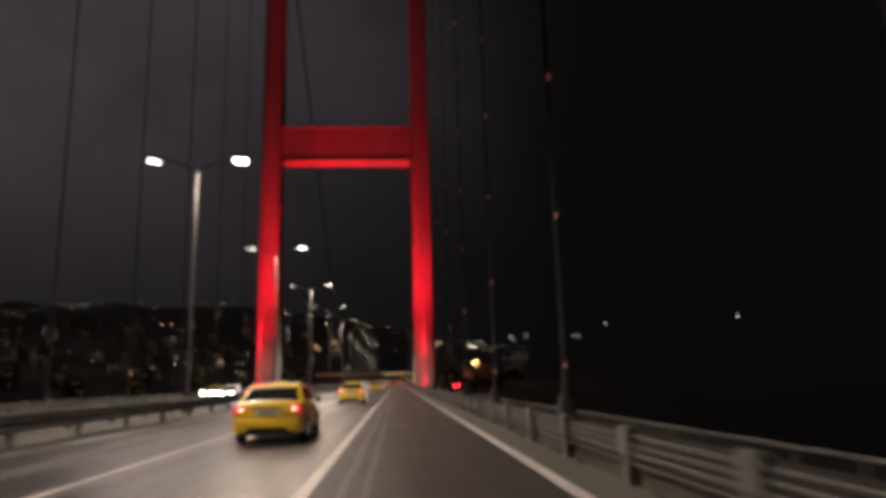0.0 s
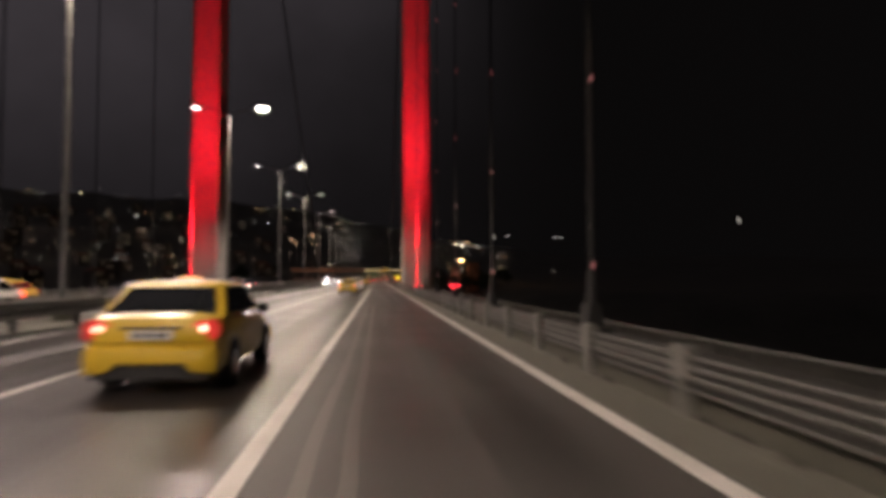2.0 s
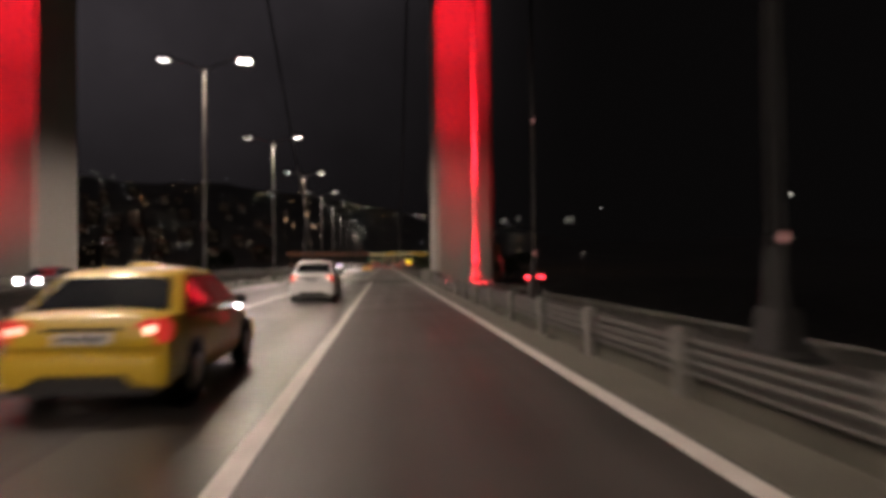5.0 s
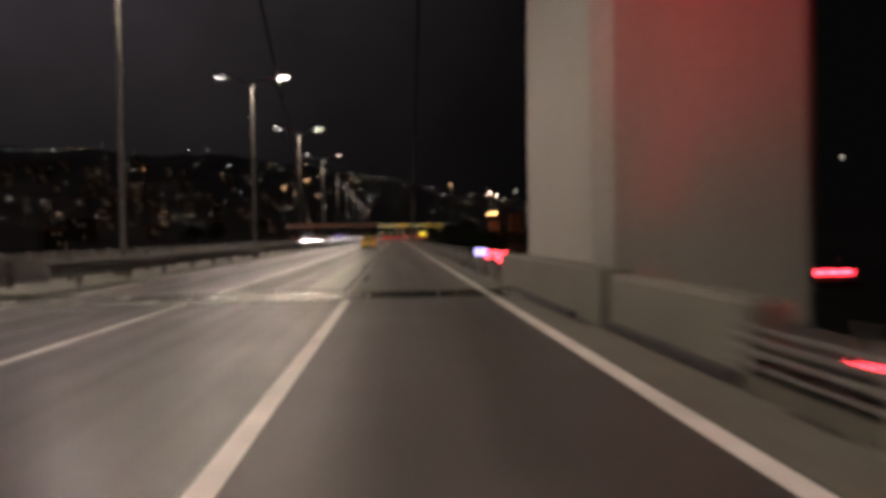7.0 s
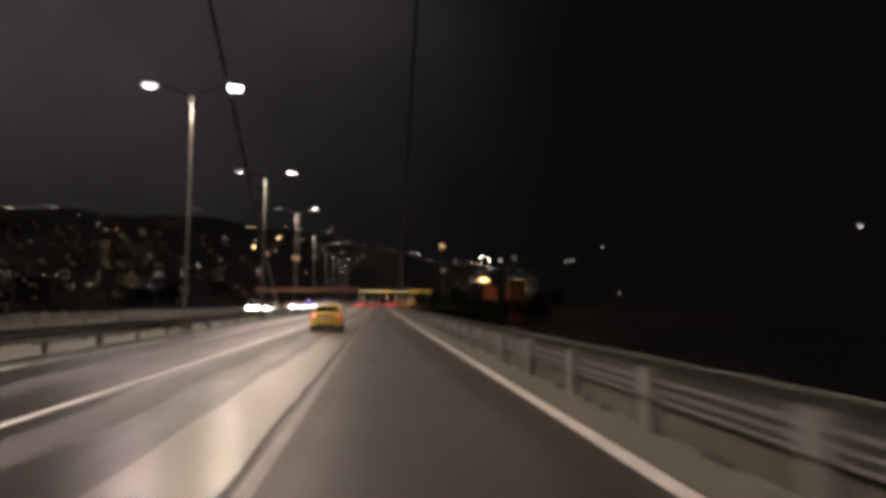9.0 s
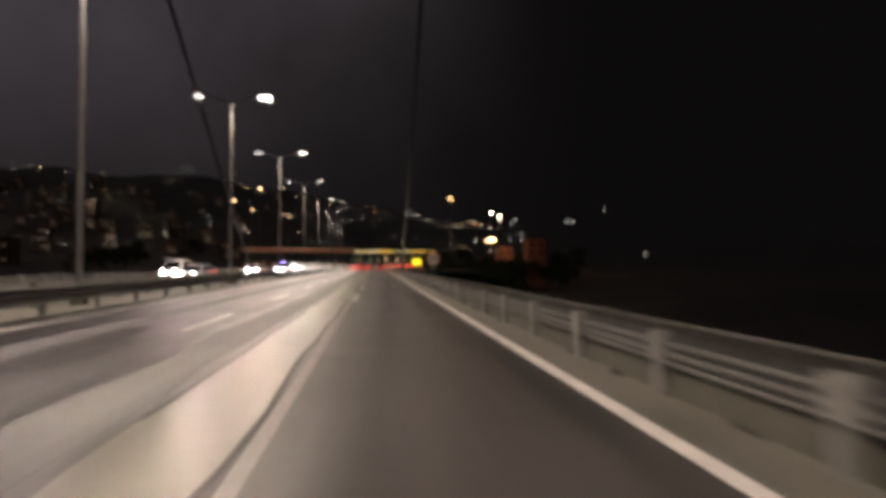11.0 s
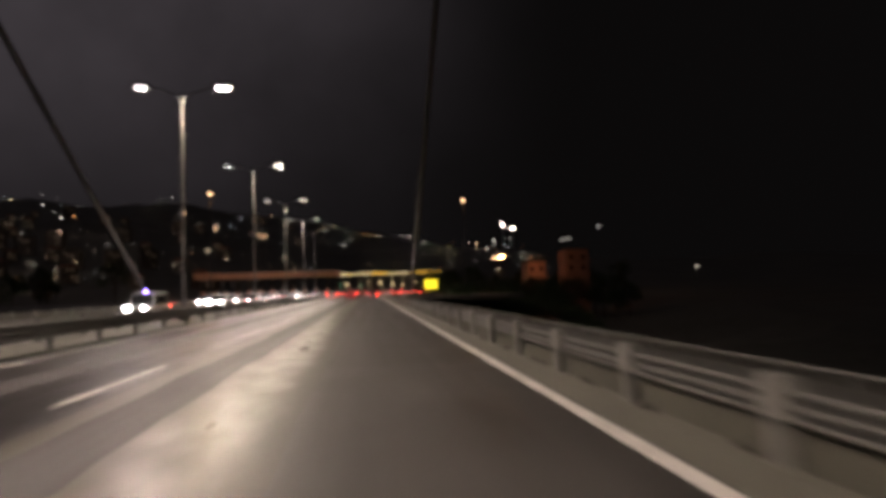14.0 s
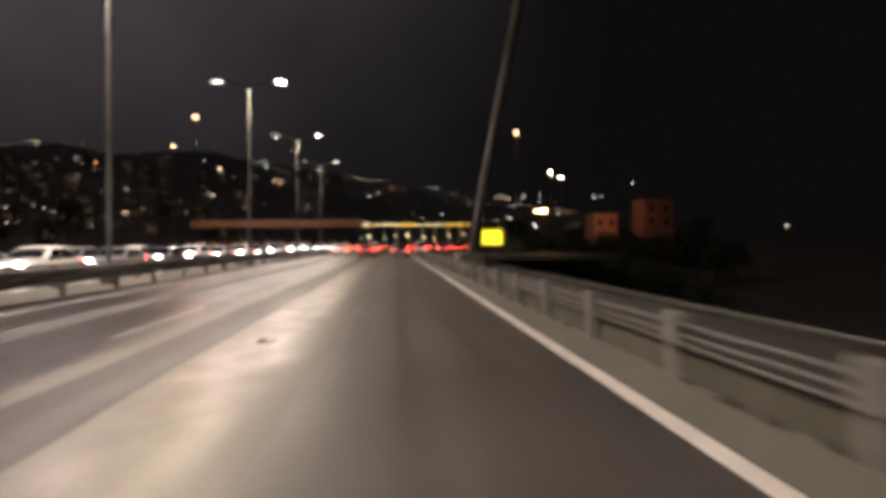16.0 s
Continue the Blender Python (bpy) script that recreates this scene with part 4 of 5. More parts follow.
        box(bm, s * 0.86 if s > 0 else -1.02, 1.02 if s > 0 else -0.86, 0.62 * L, 0.74 * L, 0.93 * H, 1.07 * H, 0.03)
        part("wing_mirror", bm, TRIM_BLACK, g)
        for y in (-1.32, 1.36):
            bm = B()
            rod(bm, (s * 0.70, y * L, 0.31), (s * 0.885, y * L, 0.31), 0.31, n=20)
            tyre = part("tyre", bm, RUBBER, g, smooth=True)
            bm = B()
            rod(bm, (s * 0.86, y * L, 0.31), (s * 0.895, y * L, 0.31), 0.20, 0.18, n=14)
            part("rim", bm, RIM, tyre)
            bm = B()
            rings = []
            for i in range(11):
                c, sn = math.cos(math.pi * i / 10), math.sin(math.pi * i / 10)
                rings.append([(s * x, y * L + r * c, 0.31 + r * sn) for x, r in ((0.853, 0.33), (0.883, 0.33), (0.883, 0.37), (0.853, 0.37))])
            loft(bm, rings)
            part("wheel_arch", bm, TRIM_BLACK, g)
        # lights
        bm = B()
        loft(bm, [[(s * (0.655 + dx), yy * L, zz * H) for dx, zz in ((-0.17, 0.72), (0.02, 0.68), (0.17, 0.71), (0.185, 0.86), (0.13, 0.95), (-0.05, 0.945), (-0.16, 0.87))] for yy in (-2.03, -2.185)])
        tl = part("tail_light", bm, TAILLIGHT if near else TAIL_FAR, g, "glowing red tail light")
        if near:
            bm = B()
            rod(bm, (s * 0.655, -2.20 * L, 0.84 * H), (s * 0.655, -2.12 * L, 0.84 * H), 0.045, n=14)
            part("bulb", bm, TAIL_BULB, tl)
        bm = B()
        box(bm, s * 0.49 - 0.14, s * 0.49 + 0.14, 2.05 * L, 2.2 * L, 0.67, 0.83 * H, 0.03)
        part("headlight", bm, HEADLIGHT if lights == "both" else GLASS_CAR, g)
    for y, nm in ((-2.2, "rear_bumper"), (2.13, "front_bumper")):
        bm = B()
        w = 0.80
        out = -1 if y < 0 else 1
        rings = []
        for d, f, lift in ((-0.16, 1.06, 0.0), (0.0, 1.02, 0.0), (0.05, 0.94, 0.02), (0.065, 0.80, 0.05)):
            top, low = 0.60 - lift, 0.26 + lift
            rings.append([(x * f * w, (y + out * d) * L, z) for x, z in ((-1, low), (-0.80, low), (-0.66, 0.40), (0.66, 0.40), (0.80, low), (1, low), (1.03, 0.44), (1, top), (-1, top), (-1.03, 0.44))])
        loft(bm, rings)
        bump = part(nm, bm, paint, g, smooth=True)
        bm = B()
        loft(bm, [[(x, (y + out * d) * L, z) for x, z in ((-0.74, 0.20), (0.74, 0.20), (0.70, 0.32), (0.55, 0.415), (-0.55, 0.415), (-0.70, 0.32))] for d in (-0.2, 0.03)])
        part("lower_grille", bm, TRIM_BLACK, bump)
    bm = B()
    box(bm, -0.27, 0.27, -2.225 * L, -2.185 * L, 0.70 * H, 0.81 * H, 0.004)
    plate = part("number_plate", bm, PLATE_WHITE, g, "white plate with dark bars")
    for k in range(3):
        bm = B()
        box(bm, -0.21 + 0.15 * k, -0.10 + 0.15 * k, -2.229 * L, -2.224 * L, 0.725 * H, 0.785 * H)
        part("plate_bar", bm, SIGN_BLACK, plate)
    if not van:
        bm = B()
        box(bm, -0.38, 0.38, -2.215 * L, -2.12 * L, 0.825 * H, 0.865 * H, 0.01)
        part("boot_trim", bm, TRIM_BLACK, g)
    if taxi:
        bm = B()
        loft(bm, [ring_rect(0, -0.35, a_, b_, z, 0.03) for a_, b_, z in ((0.20, 0.08, 1.46 * H), (0.18, 0.06, 1.515 * H), (0.14, 0.04, 1.53 * H))])
        part("roof_sign", bm, TAXI_YELLOW, g, "small roof sign")
    if beacon:
        bm = B()
        rod(bm, (0, 0.3, hi[3]), (0, 0.3, hi[3] + 0.16), 0.09, 0.07, 12)
        part("beacon", bm, BLUE_BEACON, g, "lit blue beacon")
    return g


taxi = car("taxi", TAXI_YELLOW, "yellow taxi saloon with lit tail lights driving ahead", "taxi", taxi=True, near=True, group="taxis")
taxi.matrix_basis = pose(-3.60, 51.2, 0)
copy_thing(taxi, pose(-3.72, 21.3, 0, 0, 0, 0.4))
copy_thing(taxi, pose(-3.66, 108.5, 0, 0, 0, -0.3))
copy_thing(taxi, pose(-3.6, 219.0, 0, 0, 0, 0.5))
taxi_on = copy_thing(taxi, pose(-20.0, 77.0, 0, 0, 0, 180))
tagged(taxi_on, "yellow taxi saloon coming the other way, headlights on")

white_suv = car("suv", CAR_WHITE, "white estate car with red tail lights ahead", "car", tall=1.12, near=True)
white_suv.matrix_basis = pose(-3.5, 128.5, 0)

white_on = car("car", CAR_WHITE, "white car coming the other way with headlights on", "car", tall=1.05, group="oncoming cars")
white_on.matrix_basis = pose(-15.6, 66.5, 0, 0, 0, 180)
silver_on = car("car", CAR_SILVER, "silver saloon coming the other way with headlights on", "car", group="oncoming cars")
silver_on.matrix_basis = pose(-15.2, 112.0, 0, 0, 0, 180)
dark_on = car("car", CAR_DARK, "dark saloon coming the other way with headlights on", "car", group="oncoming cars")
dark_on.matrix_basis = pose(-18.9, 138.0, 0, 0, 0, 180)
van_on = car("van", CAR_WHITE, "white van coming the other way with headlights on", "van", van=True, length=1.12, tall=1.12, group="oncoming cars")
van_on.matrix_basis = pose(-18.7, 281.5, 0, 0, 0, 180)
tow_on = car("van", CAR_SILVER, "pale van with a blue roof beacon coming the other way", "van", van=True, length=1.1, tall=1.05, group="oncoming cars", beacon=True)
tow_on.matrix_basis = pose(-15.2, 326, 0, 0, 0, 180)
for m_src, x, y in ((silver_on, -15.8, 274), (white_on, -15.7, 301), (dark_on, -19.6, 292), (white_on, -15.7, 348), (silver_on, -15.9, 356.5), (dark_on, -15.7, 363), (white_on, -15.9, 370),
                    (silver_on, -15.8, 377), (white_on, -15.7, 385), (dark_on, -15.9, 394), (silver_on, -19.6, 360), (white_on, -19.4, 368), (dark_on, -19.5, 376), (silver_on, -19.6, 386),
                    (dark_on, -19.0, 398), (silver_on, -15.4, 404), (white_on, -15.2, 419),
                    (van_on, -19.2, 424), (dark_on, -15.3, 436), (white_on, -19.1, 446), (silver_on, -15.4, 455), (silver_on, -22.6, 412), (white_on, -22.8, 462),
                    (white_on, -15.4, 472), (dark_on, -19.3, 480), (silver_on, -15.2, 492), (white_on, -19.0, 503), (white_on, -23.0, 495), (silver_on, -15.3, 512)):
    copy_thing(m_src, pose(x + 0.6, y, 0, 0, 0, 180 + RNG.uniform(-1.5, 1.5)))

red_ahead = car("car", CAR_RED, "red car queueing with brake lights on", "car", lights="rear", group="cars queueing for the toll")
red_ahead.matrix_basis = pose(-3.8, 402.0, 0)
dark_ahead = car("car", CAR_DARK, "dark car queueing with brake lights on", "car", lights="rear", group="cars queueing for the toll")
dark_ahead.matrix_basis = pose(0.3, 398.0, 0)
silver_ahead = car("car", CAR_SILVER, "silver car queueing with brake lights on", "car", lights="rear", group="cars queueing for the toll")
silver_ahead.matrix_basis = pose(-7.4, 411.0, 0)
van_ahead = car("van", CAR_WHITE, "white van queueing with brake lights on", "van", van=True, tall=1.1, lights="rear", group="cars queueing for the toll")
van_ahead.matrix_basis = pose(3.6, 424.0, 0)
for m_src, x, y in ((silver_ahead, -0.2, 416), (dark_ahead, -3.9, 421), (red_ahead, -7.7, 428), (silver_ahead, 7.4, 432), (dark_ahead, 0.6, 437), (van_ahead, -4.0, 441), (dark_ahead, 11.2, 446),
                    (red_ahead, 4.2, 450), (silver_ahead, -7.9, 452), (dark_ahead, -0.3, 459), (silver_ahead, 8.0, 466), (red_ahead, -3.9, 469), (dark_ahead, 15.0, 471),
                    (van_ahead, 11.6, 484), (silver_ahead, 3.8, 480), (red_ahead, 0.2, 492), (dark_ahead, -7.6, 488), (dark_ahead, -3.7, 504), (silver_ahead, 7.9, 501), (red_ahead, 15.4, 507)):
    copy_thing(m_src, pose(x, y, 0, 0, 0, RNG.uniform(-1.5, 1.5)))

# ---------------------------------------------------------------- signs
sign = thing("speed_sign", "round red-rimmed speed limit sign on two posts beside the guard rail", "road sign", at=(3.82, 273.55, 0))
for dx in (-0.14, 0.14):
    bm = B()
    rod(bm, (dx, 0.05, -0.02), (dx, 0.05, 2.3), 0.035, n=10)
    part("post", bm, STEEL_GREY, sign, smooth=True)


def disc(r0, r1, y0, y1, n=40):
    bm = B()
    o0 = [[(r * math.cos(2 * math.pi * i / n), y, 2.0 + r * math.sin(2 * math.pi * i / n)) for i in range(n)] for r, y in ((r0, y1), (r0, y0), (r1, y0))]
    return loft(bm, o0)


face = part("sign_face", disc(0.53, 0.50, -0.02, 0.01), SIGN_WHITE, sign, "white reflective face")
bm = B()
n = 40
rings = [[(r * math.cos(2 * math.pi * i / n), y, 2.0 + r * math.sin(2 * math.pi * i / n)) for i in range(n)] for r, y in ((0.53, -0.021), (0.53, -0.027), (0.43, -0.027), (0.43, -0.021), (0.53, -0.021))]
loft(bm, rings, closed=False)
bmesh.ops.remove_doubles(bm, verts=bm.verts, dist=1e-5)
part("sign_rim", bm, SIGN_RED, sign, "red rim")
for _digit, _x in (("3", -0.185), ("0", 0.185)):
    txt = bpy.data.curves.new("limit_text", "FONT")
    txt.body, txt.size, txt.extrude, txt.offset, txt.align_x, txt.align_y = _digit, 0.64, 0.003, 0.020, "CENTER", "CENTER"
    tmp = new("limit_text", txt)
    bpy.context.view_layer.update()
    me = bpy.data.meshes.new_from_object(tmp)
    bpy.data.objects.remove(tmp)
    bm = bmesh.new()
    bm.from_mesh(me)
    bmesh.ops.remove_doubles(bm, verts=bm.verts, dist=1e-5)
    bm.to_mesh(me)
    bm.free()
    me.materials.clear()
    me.materials.append(SIGN_BLACK)
    num = new("numeral", me)
    num.parent = sign
    num.matrix_basis = pose(_x, -0.026, 2.0, 90, 0, 0)

board = thing("lit_sign", "bright yellow internally lit road sign on a post", "road sign", at=(9.3, 387.3, 0))
bm = B()
rod(bm, (0, 0.1, -8), (0, 0.1, 2.4), 0.09, n=10)
part("post", bm, STEEL_DARK, board)
bm = B()
box(bm, -1.12, 1.12, -0.09, 0.12, 1.32, 2.98, 0.04)
case = part("case", bm, STEEL_DARK, board)
bm = B()
box(bm, -1.02, 1.02, -0.11, -0.095, 1.42, 2.88)
part("panel", bm, SIGN_LIT, case, "glowing yellow panel")

# ---------------------------------------------------------------- toll canopy
canopy = thing("toll_canopy", "long low toll canopy with lit underside across the road", "toll canopy", at=(CX, 535, 0))
bm = B()
box(bm, -50, 1.2, -7, 9, 6.7, 8.9, 0.1)
part("fascia", bm, ORANGE_WALL, canopy, "brown fascia lit by orange lamps")
bm = B()
box(bm, 1.3, 38, -6, 9, 7.2, 8.2, 0.1)
part("roof", bm, STEEL_PAINT, canopy)
toll = random.Random(44)
x = 1.6
while x < 37.0:
    w = toll.uniform(0.9, 3.6)
    bm = B()
    box(bm, x, min(37.6, x + w), -6.12, -6.0, 7.28, 7.28 + toll.uniform(0.14, 0.30))
    part("light_tube", bm, CANOPY_AMBER if toll.random() < (0.25 if x < 20 else 0.7) else CANOPY_TUBE, canopy, "glowing strip lamp")
    x += w + toll.uniform(0.15, 0.9)
for k in range(22):
    bm = B()
    x = -48 + 4.0 * k
    box(bm, x - 0.25, x + 0.25, -1, 1, 0.0, 6.72, 0.03)
    part("column", bm, CONCRETE, canopy)
    bm = B()
    box(bm, x - 0.75, x + 0.75, -3, 2.5, 0.0, 2.5, 0.05)
    booth = part("booth", bm, ORANGE_WALL if k < 12 else STEEL_PAINT, canopy)
    if k >= 12:
        bm = B()
        xs, zs, hs = x + toll.uniform(-1.0, 1.0), toll.uniform(2.9, 4.4), toll.uniform(0.16, 0.34)
        box(bm, xs - hs, xs + hs, -3.25, -3.02, zs, zs + 1.6 * hs, 0.02)
        part("lane_signal", bm, BOOTH_GREEN if k in (12, 14) else CANOPY_TUBE, canopy, "lit lane signal")
        bm = B()
        box(bm, xs - 0.05, xs + 0.05, -3.1, -3.0, zs + 1.5 * hs, 7.2)
        part("signal_hanger", bm, STEEL_DARK, canopy)
lamp_of("canopy_glow", "AREA", 2600, (1.0, 0.78, 0.42), look((8, 533, 6.9), (8, 533, 0)), size=24)
lamp_of("plaza_glow", "SPOT", 12000, (1.0, 0.60, 0.42), look((-38, 500, 24), (-38, 533, 5)), size=0.6, angle=110, blend=0.6)


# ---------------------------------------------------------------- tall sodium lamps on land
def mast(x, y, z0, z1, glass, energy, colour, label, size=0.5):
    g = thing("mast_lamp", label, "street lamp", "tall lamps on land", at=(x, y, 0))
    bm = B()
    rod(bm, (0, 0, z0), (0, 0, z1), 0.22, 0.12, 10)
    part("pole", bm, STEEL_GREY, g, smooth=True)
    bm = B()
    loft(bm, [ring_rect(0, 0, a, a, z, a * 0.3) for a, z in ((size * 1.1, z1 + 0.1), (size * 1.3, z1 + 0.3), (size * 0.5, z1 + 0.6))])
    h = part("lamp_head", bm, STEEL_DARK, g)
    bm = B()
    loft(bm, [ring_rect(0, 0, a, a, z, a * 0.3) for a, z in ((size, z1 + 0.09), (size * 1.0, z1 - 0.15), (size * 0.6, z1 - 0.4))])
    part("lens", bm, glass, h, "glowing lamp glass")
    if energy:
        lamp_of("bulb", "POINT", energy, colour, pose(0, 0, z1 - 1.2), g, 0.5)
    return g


SODIUM = (1.0, 0.46, 0.14)
for x, y, z, e in ((26.5, 468, 26, 1600), (-59, 506, 28, 2000), (-42, 466, 28.5, 1200), (-63, 571, 29, 0), (-60, 668, 33.6, 0), (-57, 670, 33.2, 0)):
    mast(x, y, land(x, y) - 0.5, z, ORANGE_GLASS, e, SODIUM, "tall sodium street lamp glowing orange", 0.45)
WHITE_GLASS = glow("white_mast_glass", (1.0, 0.86, 0.66), 45.0)
for x, y, z in ((62, 588, 30), (67.5, 592, 28.4)):
    mast(x, y, land(x, y) - 0.5, z, WHITE_GLASS, 0, SODIUM, "tall white mast lamp on the slope", 0.42)
mast(76, 665, land(76, 665) - 0.5, 18.2, glow("flood_glass", (1.0, 0.50, 0.17), 40.0), 12000, SODIUM, "bright orange floodlight over the slope", 1.9)
mast(71.5, 660, land(71.5, 660) - 0.5, 17.6, ORANGE_GLASS, 9000, SODIUM, "bright orange floodlight over the slope", 1.5)

mast(128, 534, land(128, 534) - 0.5, max(7.0, land(128, 534) + 2.5), glow("yard_glass", (1.0, 0.85, 0.70), 2.2), 0, SODIUM, "low dim white lamp among the trees", 0.3)
# lamps on masts, added to lift the hillside's dark ground and walls
FILL_GLASS = glow("fill_lamp_glass", (1.0, 0.78, 0.56), 2.0)
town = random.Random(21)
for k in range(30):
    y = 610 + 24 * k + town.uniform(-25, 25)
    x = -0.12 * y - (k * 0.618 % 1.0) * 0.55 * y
    mast(x, y, land(x, y) - 0.5, land(x, y) + 22, FILL_GLASS, 700 if y < 750 else 1500, (1.0, 0.72, 0.58), "tall added lamp that lifts the dark hillside", 0.3)

# ---------------------------------------------------------------- buildings
def building(w, d, h, lit_share, label, seed, roof="hip", floors=3, cols=3):
    """A plastered block with a roof and rows of windows on the two sides that face the bridge."""
    r = random.Random(seed)
    g = thing("apartment_building", label, "building", "houses on the hillside")
    bm = B()
    box(bm, -w / 2, w / 2, -d / 2, d / 2, -12, h)
    wall = part("wall", bm, WALL_PLASTER, g)
    bm = B()
    if roof == "hip":
        loft(bm, [[(-w / 2 - .5, -d / 2 - .5, h), (w / 2 + .5, -d / 2 - .5, h), (w / 2 + .5, d / 2 + .5, h), (-w / 2 - .5, d / 2 + .5, h)],
                  [(-w / 4, -0.4, h + w * 0.22), (w / 4, -0.4, h + w * 0.22), (w / 4, 0.4, h + w * 0.22), (-w / 4, 0.4, h + w * 0.22)]])
        top = part("roof", bm, ROOF_TILE, g)
    else:
        box(bm, -w / 2 - .2, w / 2 + .2, -d / 2 - .2, d / 2 + .2, h, h + 0.7)
        top = part("roof", bm, CONCRETE_DIRTY, g)
    bm = B()
    box(bm, w * 0.2, w * 0.2 + 0.9, -0.5, 0.5, h + 0.3, h + w * 0.22 + 1.2)
    part("chimney", bm, CONCRETE_DIRTY, top)
    pane = B()
    box(pane, -0.75, 0.75, -0.06, 0.06, -0.8, 0.8)
    me_pair = []
    for nm, mt in (("window", WINDOW_DARK), ("window", WINDOW_LIT)):
        o = part(nm, pane.copy(), mt, g)
        me_pair.append(o.data)
        o.location = (-w / 2 + w / cols * 0.5, -d / 2 - 0.02, h - 1.8) if mt is WINDOW_DARK else (-w / 2 + w / cols * 1.5, -d / 2 - 0.02, h - 1.8)
    pane.free()
    for f in range(floors):
        for c in range(cols):
            if f == 0 and c < 2:
                continue
            mesh = me_pair[1] if r.random() < lit_share else me_pair[0]
            twin("window", mesh, g, pose(-w / 2 + w / cols * (c + 0.5), -d / 2 - 0.02, h - 1.8 - 3.1 * f))
    return g


TYPES = [building(14, 12, 12, 0.14, "plastered apartment house with a few lit windows", 1, "hip", 4, 4),
         building(11, 10, 9, 0.12, "small tiled-roof house with a lit window", 2, "hip", 3, 3),
         building(18, 13, 17, 0.12, "flat-roofed apartment block with scattered lit windows", 3, "flat", 5, 5)]
spots, tries = [], 0
while len(spots) < 120 and tries < 6000:
    tries += 1
    y = RNG.uniform(560, 1500)
    x = RNG.uniform(-0.85 * y, 0.06 * y)
    if x > -0.13 * y or (abs(x - CX - 10) < 190 and y < 720):
        continue
    if all((x - a) ** 2 + (y - b) ** 2 > 26 ** 2 for a, b in spots):
        spots.append((x, y))
for i, (x, y) in enumerate(spots):
    t = TYPES[i % 3]
    m = pose(x, y, land(x, y) + 0.5, 0, 0, math.degrees(math.atan2(-x, y)) * -1 * 0 + RNG.uniform(-25, 25) + math.degrees(math.atan2(-x, y - 200)))
    if i < 3:
        t.matrix_basis = m
    else:
        copy_thing(t, m)

# orange-lit walls on the right slope
for x, y, w, h, zb in ((48.5, 478, 5.4, 8.2, -5), (59.5, 474, 7.0, 11.2, -4)):
    g = thing("roadside_building", "plastered building beside the road lit orange by an added spot", "building", "buildings beside the road", at=(x, y, 0))
    bm = B()
    box(bm, -w / 2, w / 2, -4, 4, -14, h)
    part("wall", bm, WALL_PLASTER, g)
    bm = B()
    box(bm, -w / 2 - 0.3, w / 2 + 0.3, -4.3, 4.3, h, h + 0.4, 0.05)
    part("roof", bm, CONCRETE_DIRTY, g)
    for c in (-1, 1):
        for f in range(2):
            bm = B()
            box(bm, c * w / 4 - 0.5, c * w / 4 + 0.5, -4.06, -3.94, h - 2.6 - 3 * f, h - 1.3 - 3 * f)
            part("window", bm, WINDOW_DARK, g)
# spot without a fixture, added to turn both facades orange
lamp_of("facade_fill", "SPOT", 3000, (1.0, 0.28, 0.11), look((42, 462, 9), (54, 474, 3)), size=0.3, angle=100, blend=0.6)


# ---------------------------------------------------------------- trees
def tree(seed, height):
    r = random.Random(seed)
    g = thing("tree", "dark leafy tree on the slope beside the road", "tree", "roadside trees")
    bm = B()
    rod(bm, (0, 0, -1.5), (0.1, 0.1, height * 0.35), 0.26, 0.18, 8)
    rod(bm, (0.1, 0.1, height * 0.35), (-0.1, 0.2, height * 0.75), 0.18, 0.07, 8)
    tips = []
    for k in range(9):
        a = 2 * math.pi * k / 9 + r.uniform(-0.3, 0.3)
        z = height * r.uniform(0.32, 0.62)
        l = height * r.uniform(0.22, 0.36)
        e = Vector((l * math.cos(a), l * math.sin(a), z + height * r.uniform(0.08, 0.28)))
        rod(bm, (0, 0.1, z), e, 0.08, 0.03, 6)
        tips.append(e)
    part("trunk", bm, BARK, g)
    verts, faces = [], []
    tips += [Vector((r.gauss(0, height * 0.08), r.gauss(0, height * 0.08), height * r.uniform(0.6, 0.95))) for _ in range(9)]
    for e in tips:
        rad = height * r.uniform(0.10, 0.17)
        for _ in range(70):
            d = Vector((r.gauss(0, 1), r.gauss(0, 1), r.gauss(0, 0.8)))
            c = e + d.normalized() * rad * r.uniform(0.3, 1.25)
            u = Vector((r.gauss(0, 1), r.gauss(0, 1), r.gauss(0, 1))).normalized() * r.uniform(0.14, 0.34)
            v = u.cross(Vector((r.gauss(0, 1), r.gauss(0, 1), r.gauss(0, 1)))).normalized() * r.uniform(0.10, 0.22)
            i = len(verts)
            verts += [c - u, c + v, c + u, c - v]
            faces.append((i, i + 1, i + 2, i + 3))
    me = bpy.data.meshes.new("crown")
    me.from_pydata([tuple(v) for v in verts], [], faces)
    me.materials.append(LEAVES)
    o = new("crown", me)
    o.parent = g
    return g


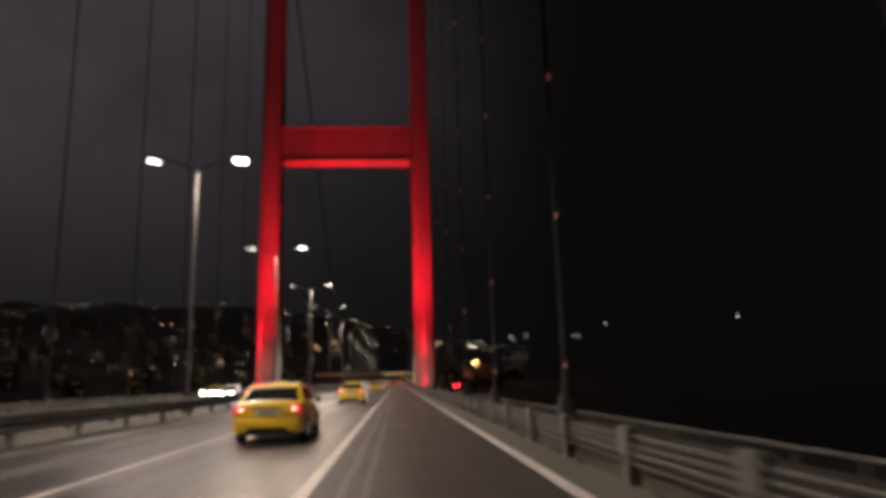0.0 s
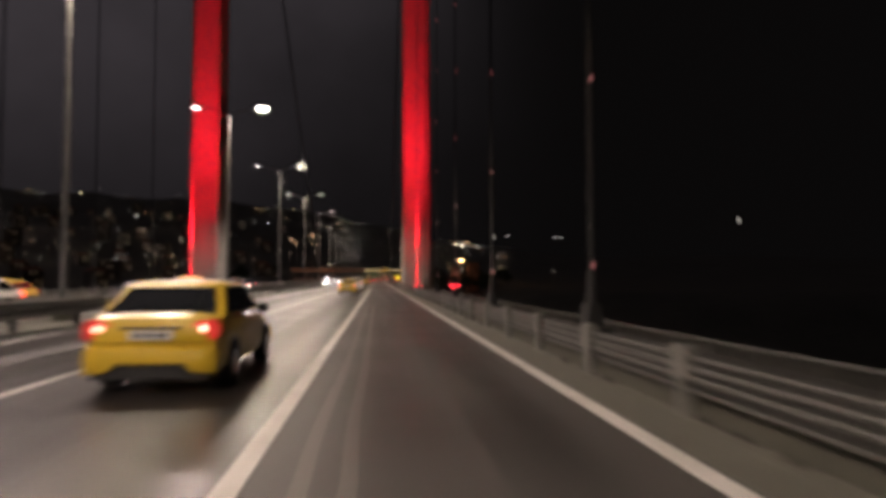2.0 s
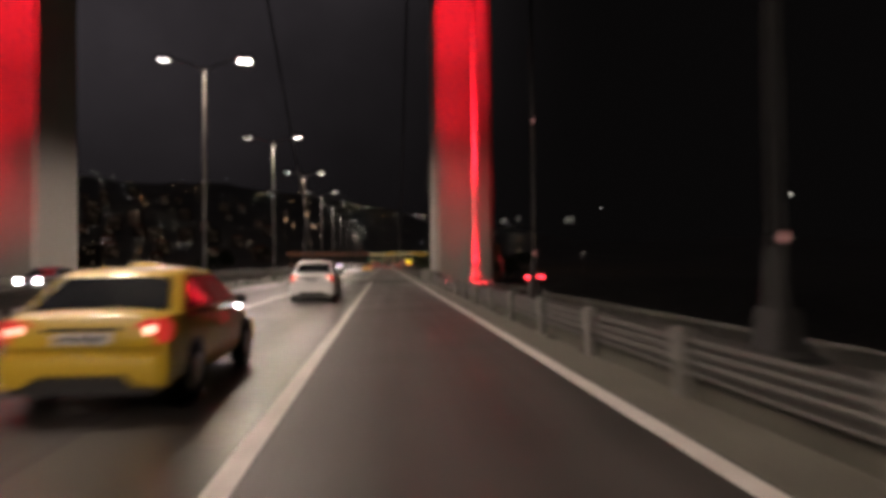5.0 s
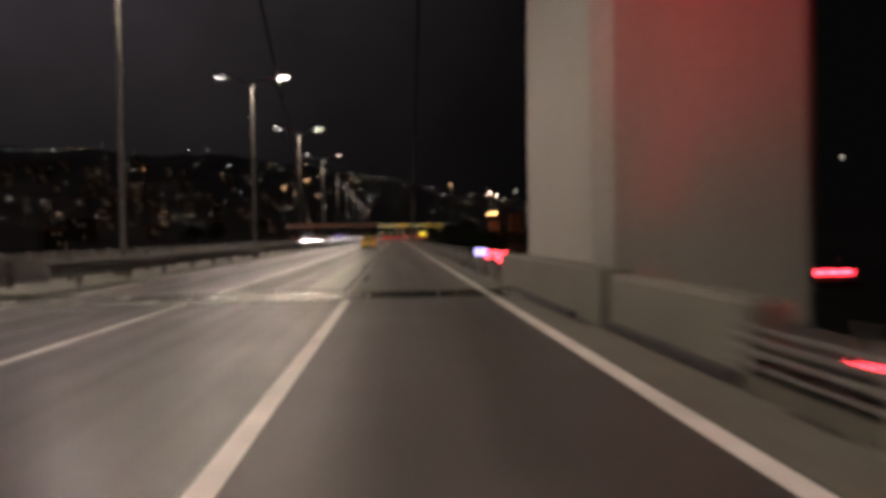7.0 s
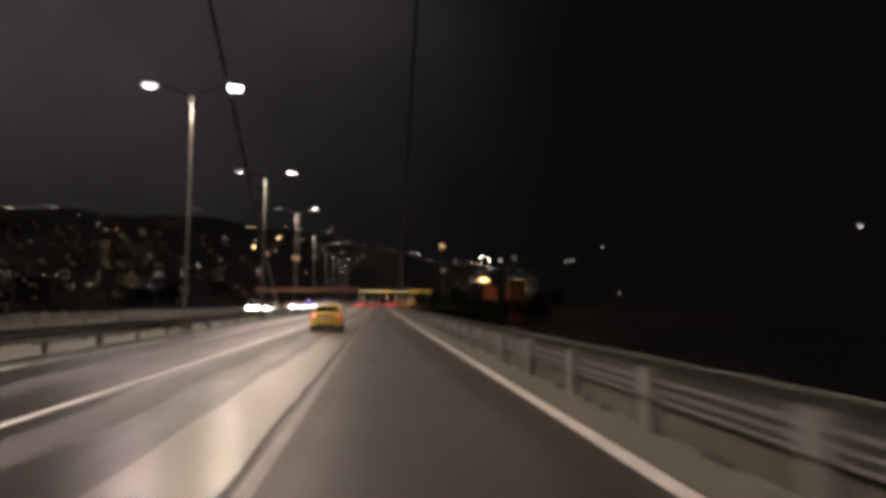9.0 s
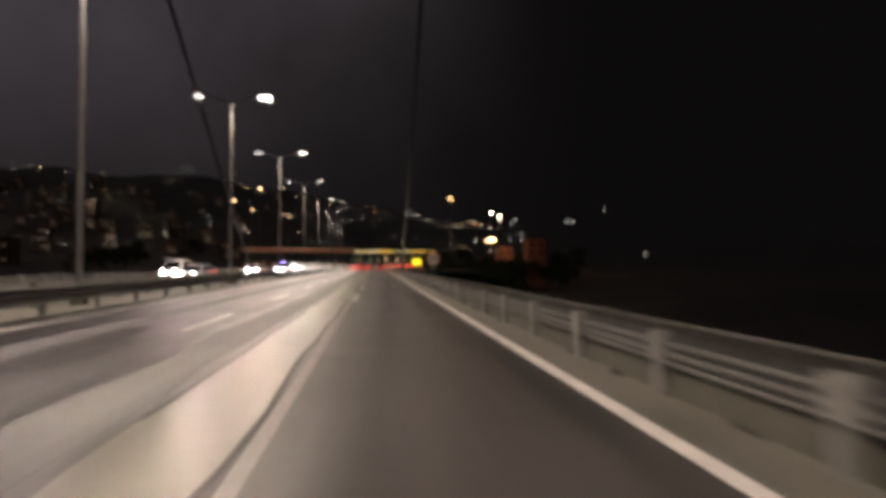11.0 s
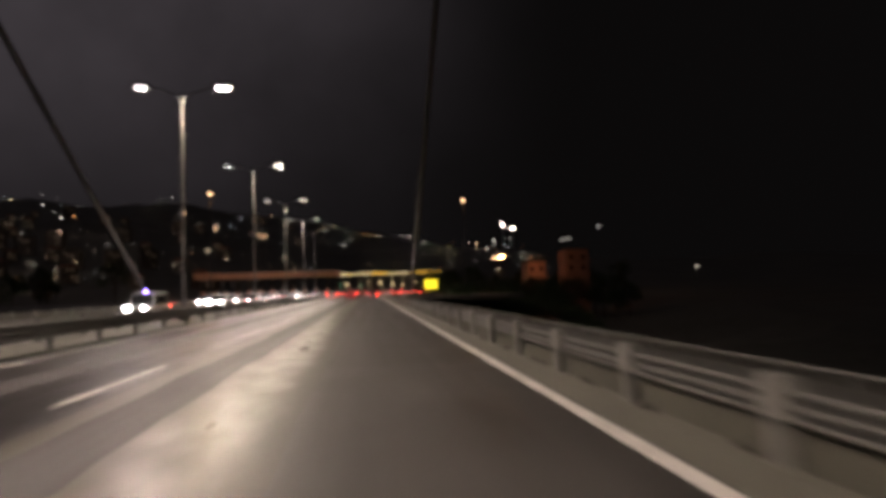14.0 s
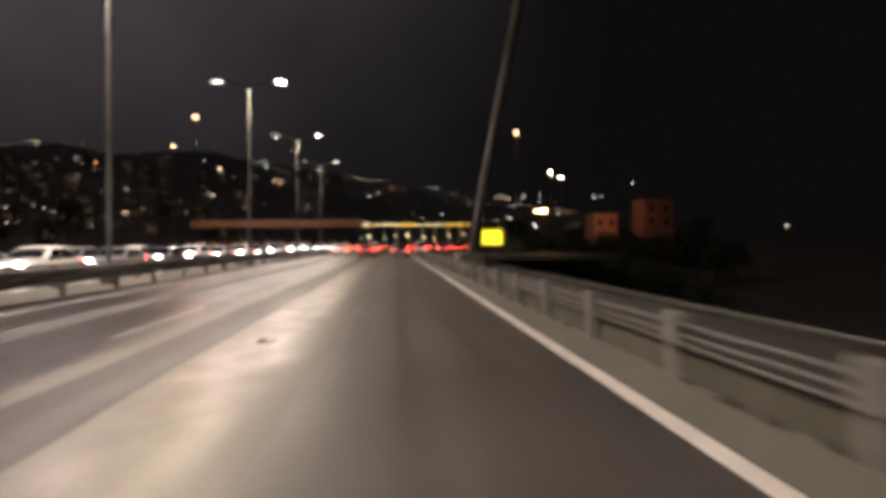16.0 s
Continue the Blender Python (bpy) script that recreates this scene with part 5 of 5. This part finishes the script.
TREES = [tree(1, 9.0), tree(2, 7.5), tree(3, 11.0)]
places = [(RNG.uniform(15, 46), RNG.uniform(408, 476)) for _ in range(20)] + [(RNG.uniform(29, 66), RNG.uniform(436, 462)) for _ in range(26)] + [(RNG.uniform(30, 110), RNG.uniform(490, 640)) for _ in range(22)] + [(RNG.uniform(-95, -42), RNG.uniform(300, 470)) for _ in range(16)]
for i, (x, y) in enumerate(places):
    if 44 < x < 66 and 466 < y < 486:
        continue
    m = pose(x, y, land(x, y), 0, 0, RNG.uniform(0, 360))
    if i < 3:
        TREES[i].matrix_basis = m
    else:
        copy_thing(TREES[i % 3], m)

# ---------------------------------------------------------------- far city lights
def small_lights(name, pts, label, mat):
    """Far lamps: small eight-sided bodies, one island each."""
    verts, faces = [], []
    for x, y, z, r in pts:
        i = len(verts)
        verts += [(x - r, y, z), (x + r, y, z), (x, y - r, z), (x, y + r, z), (x, y, z - r), (x, y, z + r)]
        for a, b, c in ((0, 2, 5), (2, 1, 5), (1, 3, 5), (3, 0, 5), (2, 0, 4), (1, 2, 4), (3, 1, 4), (0, 3, 4)):
            faces.append((i + a, i + b, i + c))
    me = bpy.data.meshes.new(name)
    me.from_pydata(verts, [], faces)
    me.materials.append(mat)
    return tagged(new(name, me), label, "city lights", kind="stuff")


pts = []
while len(pts) < 760:
    y = 700 * (2250 / 700) ** RNG.random()
    x = RNG.uniform(-0.95 * y, 0.20 * y)
    if noise.noise(Vector((x * 0.004, y * 0.004, 0))) + 0.25 * RNG.random() < -0.05:
        continue
    r = y * (0.0002 + 0.00034 * RNG.random() ** 3)
    pts.append((x, y, land(x, y) + 13 + r, r))
small_lights("city_lights", pts, "scattered white and amber lamps of the hillside city", CITY_GLOW)
pts = []
for dx, dy, dz, d, r in ((.303, .9501, .0745, 2500, 2.4), (.2569, .9646, .0589, 2500, 2.4), (.265, .962, .0589, 2500, 2.4), (.1694, .9837, .0602, 2500, 3.0), (.19, .98, .062, 2500, 2.0),
                        (.521, .908, .085, 548, 0.9)):
    pts.append((dx * d, 60 + dy * d, 1.5 + dz * d, r))
small_lights("far_shore_lights", pts, "few lone white lamps across the dark water", glow("shore_lamp", (1.0, 0.92, 0.8), 2.6))
